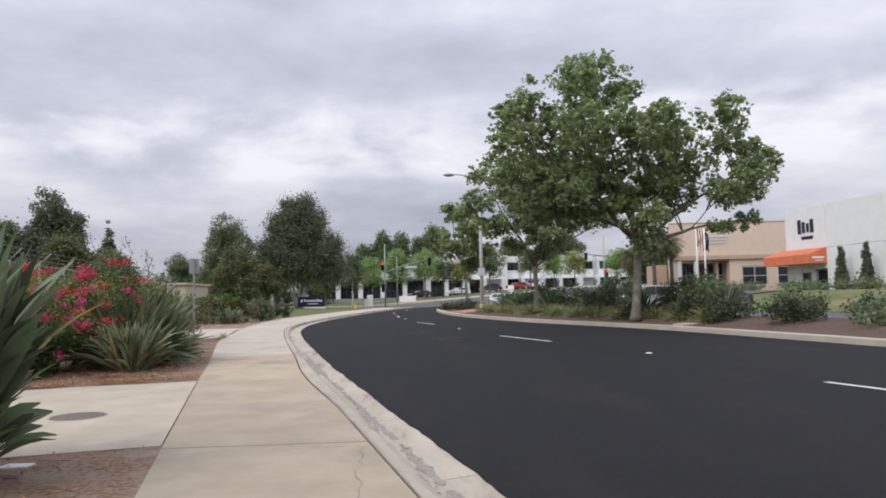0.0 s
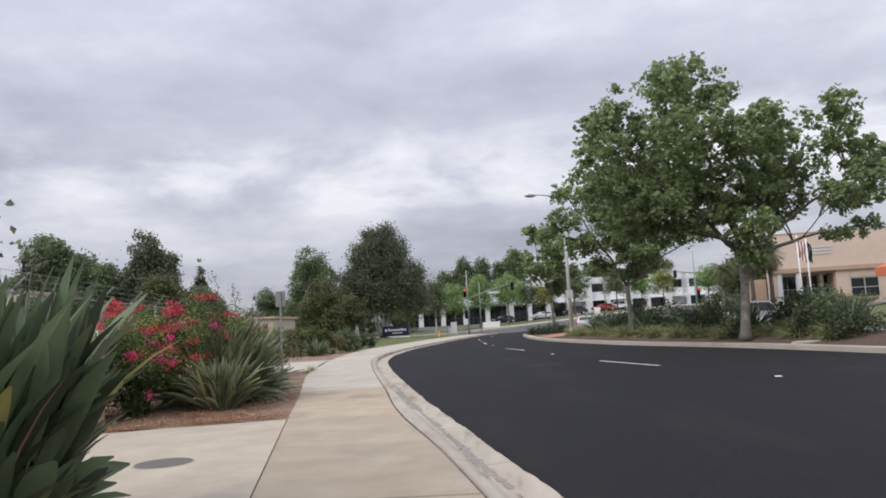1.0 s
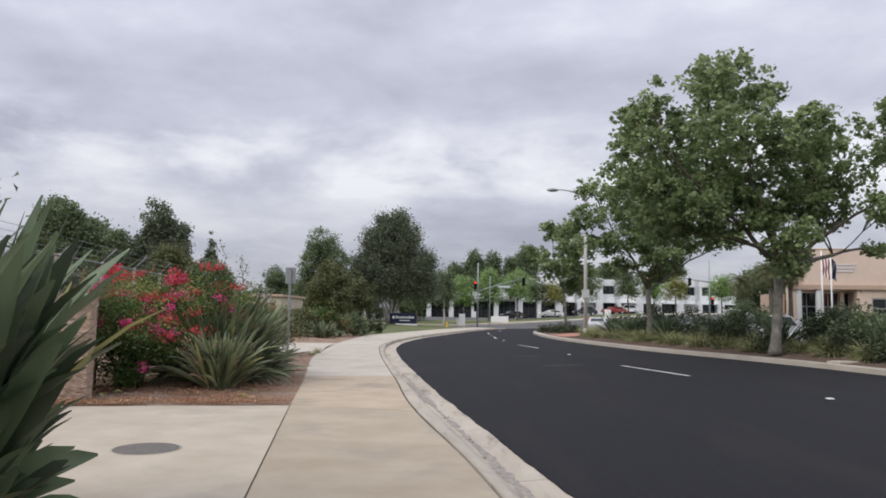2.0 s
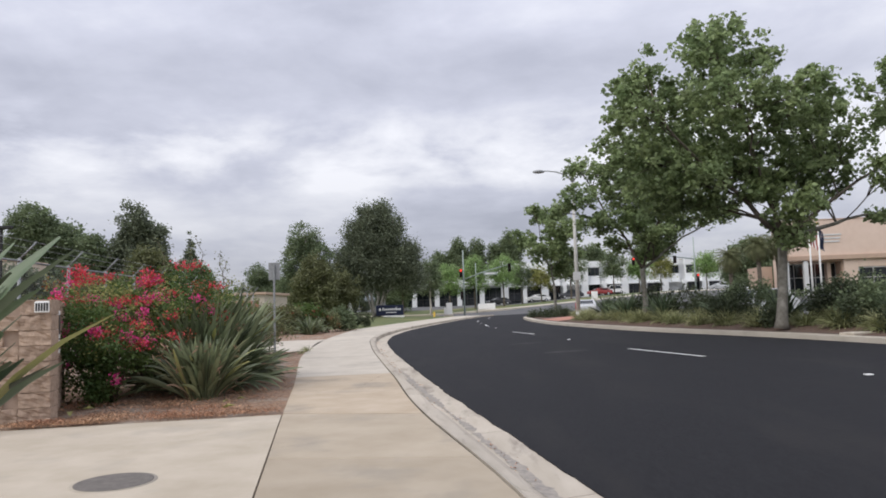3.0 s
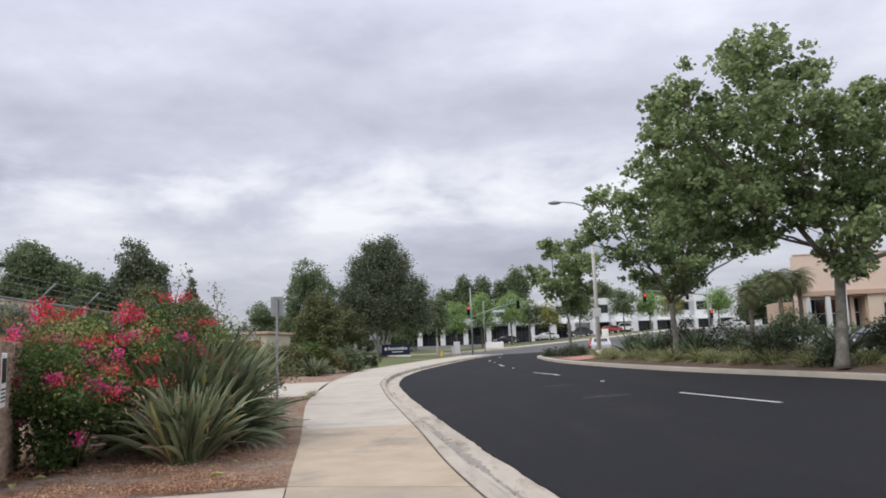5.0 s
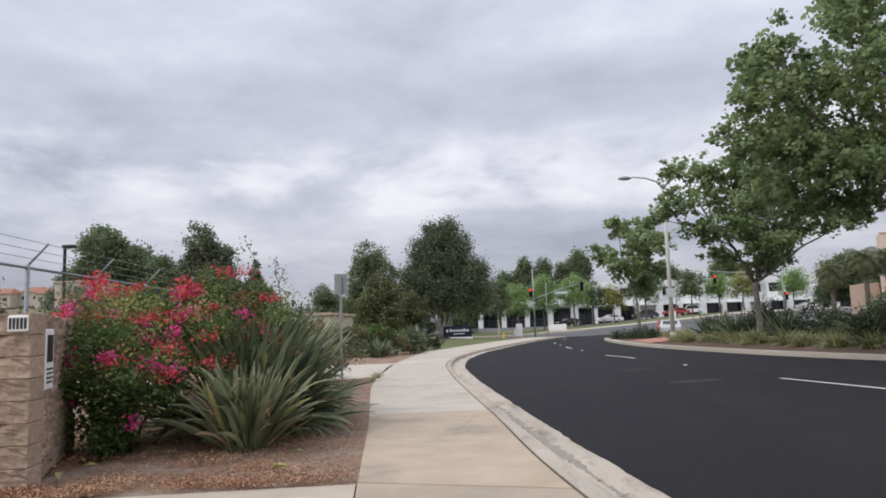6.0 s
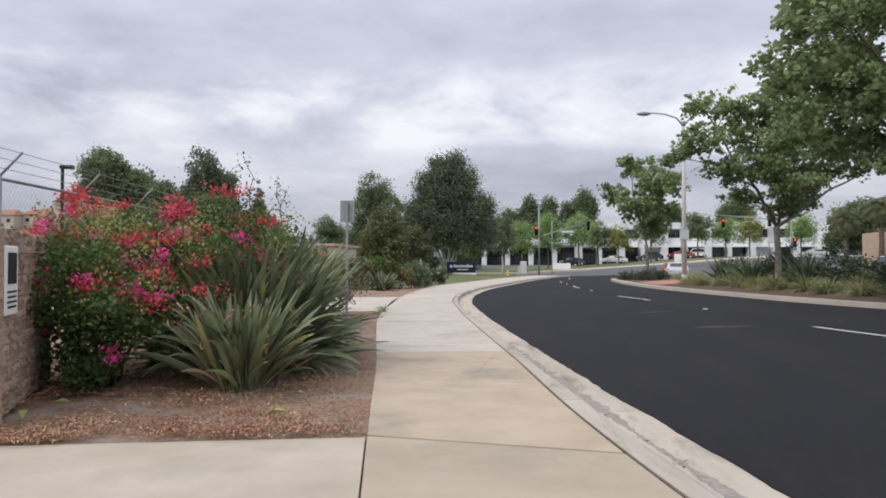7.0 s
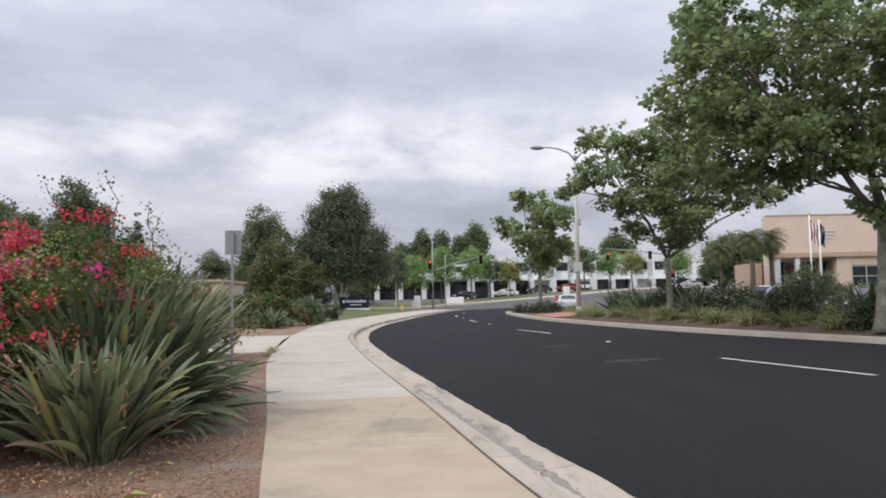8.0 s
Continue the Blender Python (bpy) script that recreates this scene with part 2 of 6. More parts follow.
CAR_WHITE = mat("white_car_paint", (0.80, 0.80, 0.80), (0.82, 0.82, 0.82), 2, 0.25, spec=0.6)
CAR_DARK = mat("dark_car_paint", (0.03, 0.03, 0.035), (0.05, 0.05, 0.055), 2, 0.25, spec=0.6)
CAR_RED = mat("red_car_paint", (0.30, 0.04, 0.04), (0.36, 0.06, 0.05), 2, 0.25, spec=0.6)
CAR_SILVER = mat("silver_car_paint", (0.50, 0.51, 0.52), (0.56, 0.57, 0.58), 2, 0.25, spec=0.6)
RUBBER = mat("tyre_rubber", (0.02, 0.02, 0.02), (0.03, 0.03, 0.03), 9, 0.9)
RED_LAMP = lamp_mat("red_lamp", (0.95, 0.05, 0.03), 1.8)
LENS_OFF = mat("dark_lens", (0.03, 0.01, 0.01), (0.05, 0.02, 0.01), 5, 0.3)
# the haze of distance is mixed into this blue-grey hill colour
HILL = mat("hazy_hill", (0.26, 0.29, 0.33), (0.30, 0.33, 0.37), 0.01, 1.0)
ROOF_TILE = mat("clay_roof", (0.32, 0.15, 0.10), (0.40, 0.20, 0.14), 3, 0.9, 0.4, 20)
YELLOW = mat("yellow_paint", (0.70, 0.45, 0.06), (0.75, 0.50, 0.08), 4, 0.6)
COVER = mat("iron_cover", (0.15, 0.135, 0.12), (0.21, 0.19, 0.17), 12, 0.8, 0.8, 90)


# ---------------- small builders ----------------
def mesh_ob(name, verts, faces, material, parent=None, label="", smooth=False):
    me = bpy.data.meshes.new(name)
    me.from_pydata([tuple(v) for v in verts], [], [tuple(f) for f in faces])
    me.update()
    if smooth:
        me.shade_smooth()
    me.materials.append(material)
    ob = new(name, me)
    if parent:
        ob.parent = parent
    if label:
        ob["label"] = label
    return ob


def quick(name, V, F, material, parent=None, label="", smooth=False):
    """A mesh from numpy arrays with faces of one size."""
    V, F = np.asarray(V, dtype=np.float32), np.asarray(F, dtype=np.int32)
    k = F.shape[1]
    me = bpy.data.meshes.new(name)
    me.vertices.add(len(V))
    me.vertices.foreach_set("co", V.ravel())
    me.loops.add(F.size)
    me.loops.foreach_set("vertex_index", F.ravel())
    me.polygons.add(len(F))
    me.polygons.foreach_set("loop_start", np.arange(0, F.size, k, dtype=np.int32))
    me.polygons.foreach_set("loop_total", np.full(len(F), k, dtype=np.int32))
    me.update(calc_edges=True)
    if smooth:
        me.shade_smooth()
    me.materials.append(material)
    ob = new(name, me)
    if parent:
        ob.parent = parent
    if label:
        ob["label"] = label
    return ob


def part(name, bm, material, parent=None, label="", smooth=False):
    me = bpy.data.meshes.new(name)
    bm.to_mesh(me)
    bm.free()
    if smooth:
        me.shade_smooth()
    me.materials.append(material)
    ob = new(name, me)
    if parent:
        ob.parent = parent
    if label:
        ob["label"] = label
    return ob


def bm_box(bm, cx, cy, cz, sx, sy, sz, bev=0.0, rz=0.0):
    m = pose(cx, cy, cz, 0, 0, rz) @ Matrix.Diagonal((sx, sy, sz, 1))
    r = bmesh.ops.create_cube(bm, size=1, matrix=m)
    if bev:
        es = list({e for v in r["verts"] for e in v.link_edges})
        bmesh.ops.bevel(bm, geom=es, offset=bev, segments=1, affect="EDGES")
    return bm


def box(name, cx, cy, cz, sx, sy, sz, material, parent=None, label="", bev=0.01, rz=0.0):
    return part(name, bm_box(bmesh.new(), cx, cy, cz, sx, sy, sz, bev, rz), material, parent, label)


def tube_arrays(pts, radii, n=7):
    """Vertices and quads of a tapered tube along pts."""
    pts = [Vector(p) for p in pts]
    V, F = [], []
    ref = Vector((0.31, 0.83, 0.46))
    for i, p in enumerate(pts):
        d = (pts[min(i + 1, len(pts) - 1)] - pts[max(i - 1, 0)]).normalized()
        a = d.cross(ref).normalized()
        b = d.cross(a)
        for k in range(n):
            t = 2 * math.pi * k / n
            V.append(p + (a * math.cos(t) + b * math.sin(t)) * radii[i])
    for i in range(len(pts) - 1):
        for k in range(n):
            F.append((i * n + k, i * n + (k + 1) % n, (i + 1) * n + (k + 1) % n, (i + 1) * n + k))
    return V, F


def tubes(name, lines, material, parent=None, n=7, label=""):
    """Several tapered tubes of one part: lines of (points, radii)."""
    V, F = [], []
    for pts, rad in lines:
        v, f = tube_arrays(pts, rad, n)
        k = len(V)
        V += v
        F += [tuple(i + k for i in q) for q in f]
        F.append(tuple(range(k + n - 1, k - 1, -1)))
        F.append(tuple(range(len(V) - n, len(V))))
    return mesh_ob(name, V, F, material, parent, label, smooth=True)


def tube(name, pts, r, material, parent=None, n=10, label=""):
    rad = r if isinstance(r, (list, tuple)) else [r] * len(pts)
    return tubes(name, [(pts, rad)], material, parent, n, label)


def empty(name, x, y, z=0.0, rz=0.0):
    ob = new(name)
    ob.matrix_basis = pose(x, y, z, 0, 0, rz)
    ob.empty_display_size = 0.2
    return ob


# ---------------- the line of the kerb and the lie of the land ----------------
KERB_Y = (-60, -30, -12, -4, 3.9, 9.8, 13.4, 17.5, 25.2, 32.5, 39.0, 47.6, 62.0, 75.0, 91.0, 99.0)
KERB_X = (13.5, 7.0, 3.25, 1.62, 0.03, -1.10, -1.80, -2.52, -3.78, -4.78, -5.10, -4.70, -2.85, -0.9, 2.3, 6.5)
ISLE_Y = (-60, 5, 13, 20, 23.4, 26, 30, 36.7, 42.7, 50, 58, 64)
ISLE_X = (18.0, 11.5, 10.6, 9.5, 8.8, 7.95, 6.6, 5.3, 4.45, 4.15, 4.35, 5.0)


def soft_curve(ys, xs):
    g = np.arange(-60, 100, 0.25)
    v = np.interp(g, ys, xs)
    k = np.hanning(31)
    v = np.convolve(np.pad(v, 15, mode="edge"), k / k.sum(), mode="valid")
    return lambda y: float(np.interp(y, g, v))


kerb_x, isle_x = soft_curve(KERB_Y, KERB_X), soft_curve(ISLE_Y, ISLE_X)


def kerb_pt(y, d):
    """The point at the distance d to the right of the pavement's outer edge."""
    s = (kerb_x(y + 0.3) - kerb_x(y - 0.3)) / 0.6
    n = math.hypot(1, s)
    return kerb_x(y) + d / n, y - d * s / n


def ss(a, b, v):
    t = min(max((v - a) / (b - a), 0.0), 1.0)
    return t * t * (3 - 2 * t)


def rise(x, y):
    """How far the land has risen over the near pavement."""
    a = min(0.1 + 0.072 * max(x + 4, 0), 2.6)
    back = a * ss(95, 122, y + 0.2 * x) + max(1.2 - a, 0) * ss(120, 150, y)
    side = 1.2 * ss(22, 34, x) * ss(10, 30, y)
    return max(back, side)


def road_z(x, y):
    return -0.106 + min(max(0.036 * (x - kerb_x(min(y, 98)) - 0.7), 0.0), 0.225) + rise(x, y)


def sheet(name, xs_of_y, ys, zf, material, label, n=12, category="ground", thick=0.0):
    """A sheet in rows of y, each from x0 to x1; with a skirt down its edge when thick."""
    V, F = [], []
    for y in ys:
        x0, x1 = xs_of_y(y)
        for i in range(n + 1):
            x = x0 + (x1 - x0) * i / n
            V.append((x, y, zf(x, y)))
    w = n + 1
    for j in range(len(ys) - 1):
        for i in range(n):
            a = j * w + i
            F.append((a, a + 1, a + w + 1, a + w))
    if thick:
        rim = [i for i in range(w)] + [j * w + n for j in range(1, len(ys))] + [(len(ys) - 1) * w + i for i in range(n - 1, -1, -1)] + [j * w for j in range(len(ys) - 2, 0, -1)]
        k = len(V)
        V += [(V[i][0], V[i][1], V[i][2] - thick) for i in rim]
        m = len(rim)
        F += [(rim[i], k + i, k + (i + 1) % m, rim[(i + 1) % m]) for i in range(m)]
    ob = mesh_ob(name, V, F, material)
    return tagged(ob, label, category, kind="structure")


# ---------------- ground, roads, pavement ----------------
def build_ground():
    xs = sorted(set([-2500, -1200, -500, -250, -120] + list(range(-80, 121, 4)) + [180, 300, 600, 1200, 2500]))
    ys = sorted(set([-2500, -1000, -300, -120] + list(range(-64, 201, 4)) + [260, 400, 800, 1600, 3500]))
    V, F = [], []
    for y in ys:
        for x in xs:
            z = rise(x, y) - 0.03
            if x > kerb_x(min(max(y, -60), 98)) - 6 and -70 < y < 135 and x < 75:
                z = rise(x, y) - 0.55
            if -12 < x <= kerb_x(min(max(y, -60), 98)) and -70 < y < 60:
                z = -0.3
            V.append((x, y, z))
    w = len(xs)
    for j in range(len(ys) - 1):
        for i in range(w - 1):
            a = j * w + i
            F.append((a, a + 1, a + w + 1, a + w))
    tagged(mesh_ob("ground", V, F, EARTH), "dry grassy earth reaching to the horizon", "ground", kind="structure")


build_ground()
rows = [y * 1.0 for y in range(-60, 97, 2)]
fine_rows = [y for y in rows[:-2] if y < -6] + [-6 + 0.125 * i for i in range(288)] + [y for y in rows[:-2] if y > 29.9]


def ragged(y):
    """The uneven edge of the overlay where it laps onto the gutter."""
    return kerb_pt(y, 0.725 + 0.022 * noise.noise((y * 1.1, 0.3, 0)) + 0.022 * noise.noise((y * 4.5, 7.7, 0)))[0]


sheet("road", lambda y: (ragged(y), isle_x(min(y, 64)) + 1.2 + ss(64, 80, y) * 3), fine_rows, road_z, ASPHALT, "freshly laid black asphalt road curving past the pavement", n=14, category="road", thick=0.03)
sheet("road", lambda y: (isle_x(min(y, 60)) + 5.5 - ss(40, 64, y) * 2.5, isle_x(min(y, 60)) + 17.0 + ss(40, 90, y) * 18), [y * 1.0 for y in range(-60, 57, 2)], lambda x, y: road_z(x, y) - 0.006, OLD_ASPHALT, "grey asphalt carriageway beyond the planted median", n=10, category="road")
sheet("road", lambda y: (kerb_pt(y, 0.66)[0] + 0.3, 34.0), [55.0 + 2 * i for i in range(21)], lambda x, y: road_z(x, y) - 0.018, OLD_ASPHALT, "grey asphalt of the crossing", n=20, category="road")
sheet("road", lambda y: (-70, 110), [94 + 1.0 * i for i in range(0, 16)], lambda x, y: road_z(x, y) - 0.012, OLD_ASPHALT, "grey asphalt cross street at the traffic lights", n=40, category="road")

SLAB_Y = [-14.8, -11.8, -8.8, -5.9, -3.0, -0.1, 2.8, 5.75, 8.7, 11.62, 14.2, 16.75, 19.6, 22.5, 25.4, 28.5, 31.6, 34.8, 38, 41, 44, 47, 50, 53, 56, 59, 62, 65, 68, 71, 74, 77, 80, 83, 86, 89, 92]


def walk_width(y):
    return 1.97 + 0.28 * ss(14, 24, y) + 0.9 * ss(36, 52, y)


def apron_inset(y):
    """The rolled kerb reaches further into the pavement beside the driveway."""
    return 0.10 * ss(7.5, 11.6, y) * (1 - ss(12.2, 16.5, y))


def slab_corner(y, side):
    """Left or right corner of a joint that starts on the left edge at y."""
    w = walk_width(y)
    skew = float(np.interp(y, (3.0, 5.9, 8.7, 11.6, 14.0, 16.4, 25, 40), (0.05, -0.01, -0.07, -0.14, 0.03, 0.2, 0.2, 0.0)))
    yr = y + (skew if side else 0.2) * w * (1 - ss(25, 40, y))
    return kerb_pt(yr, -w if side == 0 else -apron_inset(y))


def build_pavement():
    base = empty("pavement", -2.5, 12, 0)
    tagged(base, "pale concrete pavement in scored slabs along the road", "pavement", kind="structure")
    inv = base.matrix_basis.inverted()
    for a, b in zip(SLAB_Y[:-1], SLAB_Y[1:]):
        ga, gb = (0.024 if y in (5.75, 11.62) else 0.011 for y in (a, b))
        n = 4
        bm = bmesh.new()
        left = [slab_corner(a + ga + (b - a - ga - gb) * i / n, 0) for i in range(n + 1)]
        right = [slab_corner(a + ga + (b - a - ga - gb) * i / n, 1) for i in range(n + 1)]
        ring = [(x, y) for x, y in left] + [(x - 0.026, y) for x, y in reversed(right)]
        top = [bm.verts.new((x, y, 0)) for x, y in ring]
        low = [bm.verts.new((x, y, -0.12)) for x, y in ring]
        k = len(ring)
        for i in range(n):
            bm.faces.new((top[i], top[k - 1 - i], top[k - 2 - i], top[i + 1]))
        for i in range(k):
            bm.faces.new((top[i], low[i], low[(i + 1) % k], top[(i + 1) % k]))
        bmesh.ops.recalc_face_normals(bm, faces=bm.faces)
        es = [e for e in bm.edges if e.verts[0] in top and e.verts[1] in top and len(e.link_faces) == 2 and abs(e.link_faces[0].normal.z - e.link_faces[1].normal.z) > 0.5]
        bmesh.ops.bevel(bm, geom=es, offset=0.006, segments=1, affect="EDGES")
        bm.transform(inv)
        part("slab", bm, CONCRETE_GREY if a < 11 else (CONCRETE if a < 16 else CONCRETE_PALE), base)
    # bedding below the joints
    V, F = [], []
    for y in SLAB_Y:
        (x0, y0), (x1, y1) = slab_corner(y, 0), slab_corner(y, 1)
        V += [inv @ Vector((x0 - 0.12, y0 - 0.02, -0.02)), inv @ Vector((x1, y1, -0.02))]
    for i in range(len(SLAB_Y) - 1):
        F.append((2 * i, 2 * i + 1, 2 * i + 3, 2 * i + 2))
    mesh_ob("joint_bed", V, F, JOINT, base)
    return base


def kerb_profile(y):
    """Kerb and gutter section: lowered at the two driveways."""
    low = max(ss(3.2, 5.0, y) * (1 - ss(11.8, 13.6, y)), ss(23.5, 25.5, y) * (1 - ss(33.5, 35.5, y)) * 0.6)
    return [(-apron_inset(y), 0.0), (0.13 - 0.07 * low, 0.0 - 0.035 * low), (0.155 + 0.02 * low, -0.02 - 0.05 * low), (0.175 + 0.12 * low, -0.15 + 0.015 * low), (0.42, -0.135), (0.79, -0.112), (0.79, -0.25), (0.0, -0.25)]


def build_kerb():
    base = empty("kerb", -1.0, 12, 0)
    tagged(base, "concrete kerb and gutter along the road, lowered at driveways", "kerb", kind="structure")
    inv = base.matrix_basis.inverted()
    marks = [-14.5, -11, -7.9, -4.6, -1.4, 1.7, 4.6, 7.5, 10.4, 13.3, 16.4, 19.5, 22.6, 25.8, 29, 32.3, 35.6, 39, 43, 47, 51, 55, 60, 65, 70, 75, 80, 85, 90, 94]
    for a, b in zip(marks[:-1], marks[1:]):
        n = max(4, int((b - a) / 0.5))
        V, F = [], []
        for i in range(n + 1):
            y = a + 0.007 + (b - a - 0.014) * i / n
            for d, z in kerb_profile(y):
                px, py = kerb_pt(y, d + 0.004 * math.sin(y * 3.1) * (d > 0.6))
                V.append(inv @ Vector((px, py, z)))
        m = 8
        for i in range(n):
            for k in range(m):
                F.append((i * m + k, i * m + (k + 1) % m, (i + 1) * m + (k + 1) % m, (i + 1) * m + k))
        F += [tuple(range(m - 1, -1, -1)), tuple(n * m + k for k in range(m))]
        mesh_ob("kerb_segment", V, F, GUTTER, base)


def gutter_stain():
    """Grey silt left by water along the gutter's flow line, broken and uneven."""
    silt = mat("gutter_silt", (0.23, 0.21, 0.19), (0.36, 0.325, 0.28), 14, 0.9, 0.3, 90)
    start = None
    V, F = [], []
    for i in range(420):
        y = -2 + 0.05 * i
        prof = kerb_profile(y)
        w = 0.06 * noise.noise((y * 0.9, 3.3, 0)) + 0.06 * noise.noise((y * 4.7, 8.1, 0)) + 0.03 * noise.noise((y * 13, 2.1, 0)) + 0.04
        if w < 0.006:
            start = None
            continue
        d = 0.37 + 0.05 * noise.noise((y * 0.7, 1.9, 0))
        row = []
        for dd in (d - w, d + w):
            z = float(np.interp(dd, [q[0] for q in prof[:6]], [q[1] for q in prof[:6]])) + 0.003
            row.append((*kerb_pt(y, dd), z))
        k = len(V)
        V += row
        if start is not None:
            F.append((k - 2, k - 1, k + 1, k))
        start = k
    tagged(mesh_ob("gutter_stain", V, F, silt), "grey silt stain along the gutter", "stain", kind="structure")


build_pavement()
build_kerb()
gutter_stain()

# direction along the pavement (U) and across it to the left (W)
U, W = Vector((-0.2, 0.98, 0)), Vector((-0.978, -0.205, 0))


def slab_poly(name, pts, z, material, label, thick=0.1, parent=None):
    bm = bmesh.new()
    top = [bm.verts.new((x, y, z)) for x, y in pts]
    f = bm.faces.new(top)
    r = bmesh.ops.extrude_face_region(bm, geom=[f])
    for v in [g for g in r["geom"] if isinstance(g, bmesh.types.BMVert)]:
        v.co.z -= thick
    bmesh.ops.recalc_face_normals(bm, faces=bm.faces)
    return part(name, bm, material, parent, label)


def along(y, d):
    x, yy = slab_corner(y, 0)
    return (x + W.x * d, yy + W.y * d)


driveway = tagged(empty("driveway", -5, 8, 0), "pale concrete driveway crossing to the pavement", "driveway", kind="structure")
for d0, d1 in ((0.014, 4.6), (4.614, 10.0), (10.014, 30.0)):
    ob = slab_poly("slab", [along(5.9, d0), along(5.9, d1), along(11.55, d1), along(11.55, d0)], 0.0, CONCRETE_DRIVE, "", parent=driveway)
    ob.matrix_parent_inverse = driveway.matrix_basis.inverted()
drive_two = tagged(empty("driveway", -9, 30, 0), "second pale concrete driveway further along", "driveway", kind="structure")
for d0, d1 in ((0.014, 5.0), (5.014, 26.0)):
    ob = slab_poly("slab", [along(26.0, d0), along(26.0, d1), along(35.0, d1), along(35.0, d0)], 0.0, CONCRETE_PALE, "", parent=drive_two)
    ob.matrix_parent_inverse = drive_two.matrix_basis.inverted()


def soil_bed(y0, y1, width, material, label, category="soil", amp=0.05, base=-0.01):
    def zf(x, y):
        return base + amp * noise.noise((x * 0.9, y * 0.9, 3.1)) + 0.03 * noise.noise((x * 3, y * 3, 1.7))
    V, F = [], []
    ny, nx = int((y1 - y0) / 0.3), int(width / 0.3)
    for j in range(ny + 1):
        y = y0 + (y1 - y0) * j / ny
        for i in range(nx + 1):
            x, yy = along(y, 0.002 + width * i / nx)
            edge = min(i / 2, 1) * min(j / 2, 1) * min((ny - j) / 2, 1)
            V.append((x, yy, -0.012 + (zf(x, yy) + 0.012) * edge))
    for j in range(ny):
        for i in range(nx):
            a = j * (nx + 1) + i
            F.append((a, a + 1, a + nx + 2, a + nx + 1))
    return tagged(mesh_ob("soil_bed", V, F, material, smooth=True), label, category, kind="structure")


soil_bed(-14, 5.93, 9, SOIL, "bare brown soil bed with leaf litter beside the pavement")
soil_bed(11.51, 26.03, 9, SOIL, "bare brown soil bed with fallen red leaves")
soil_bed(34.96, 52, 12, SOIL, "brown soil bed past the second driveway")
sheet("lawn", lambda y: (-40, slab_corner(y, 0)[0] - 0.02), [50 + 2.0 * i for i in range(0, 22)], lambda x, y: rise(x, y) - 0.01 + 0.25 * ss(0, 12, slab_corner(min(y, 92), 0)[0] - x), LAWN, "mown green lawn behind the pavement corner", n=20, category="lawn")
sheet("lawn", lambda y: (-70, 110), [112 + 2.0 * i for i in range(0, 12)], lambda x, y: rise(x, y) + 0.02, LAWN, "grassy verge in front of the offices", n=40, category="lawn")
sheet("pavement", lambda y: (-70, 110), [110.0, 110.2, 112.0], lambda x, y: rise(x, y) + 0.05, CONCRETE_PALE, "concrete pavement along the cross street", n=40, category="pavement", thick=0.3)
sheet("car_park", lambda y: (-70, 110), [133.8 + 2.0 * i for i in range(0, 9)], lambda x, y: rise(x, y) + 0.03, OLD_ASPHALT, "grey asphalt car park before the offices", n=40, category="car park")

# the planted median
KW = 0.45


def isle_right(y):
    return isle_x(y) + 6.6 - 2.5 * ss(40, 62, y)


def isle_z(x, y):
    return road_z(isle_x(min(y, 64)), min(y, 64)) + 0.14


isle_rows = [-60, -50, -40, -30, -20, -12] + [-6 + 1.0 * i for i in range(0, 69)] + [62.8, 63.4, 63.8]


def isle_span(y, inset):
    c, h = (isle_x(y) + isle_right(y)) / 2, (isle_right(y) - isle_x(y)) / 2
    if y > 60.5:
        h *= math.sqrt(max(1 - ((y - 60.5) / 3.4) ** 2, 0.02))
    return c - h + inset, c + h - inset


sheet("median_kerb", lambda y: isle_span(y, 0.0), isle_rows, lambda x, y: isle_z(x, y), CONCRETE_PALE, "pale concrete kerb round the planted median", n=10, category="kerb", thick=0.35)


def mound(x, y):
    a, b = isle_span(y, KW)
    t = min(x - a, b - x) if b > a else 0
    return isle_z(x, y) + 0.008 + 0.22 * ss(0, 2.2, t) * (1 - ss(44, 56, y)) + 0.02 * noise.noise((x, y, 0))


sheet("median_soil", lambda y: isle_span(y, KW), isle_rows[:-3], mound, MEDIAN_SOIL, "dark mulch of the planted median", n=14, category="soil")
sheet("paving", lambda y: (isle_x(y) + KW + 0.02, isle_x(y) + 3.2), [43.2 + 0.5 * i for i in range(0, 13)], lambda x, y: mound(x, y) + 0.03, BRICKPAVE, "reddish brick paving on the median", n=4, category="paving")
# land on the far side of the opposite road
sheet("lawn", lambda y: (isle_x(min(y, 60)) + 18, 110), [-40 + 4.0 * i for i in range(0, 28)], lambda x, y: rise(x, y) + 0.06, LAWN, "grass verge before the pink building", n=24, category="lawn", thick=0.3)


# ---------------- plants ----------------
rng = np.random.default_rng(7)


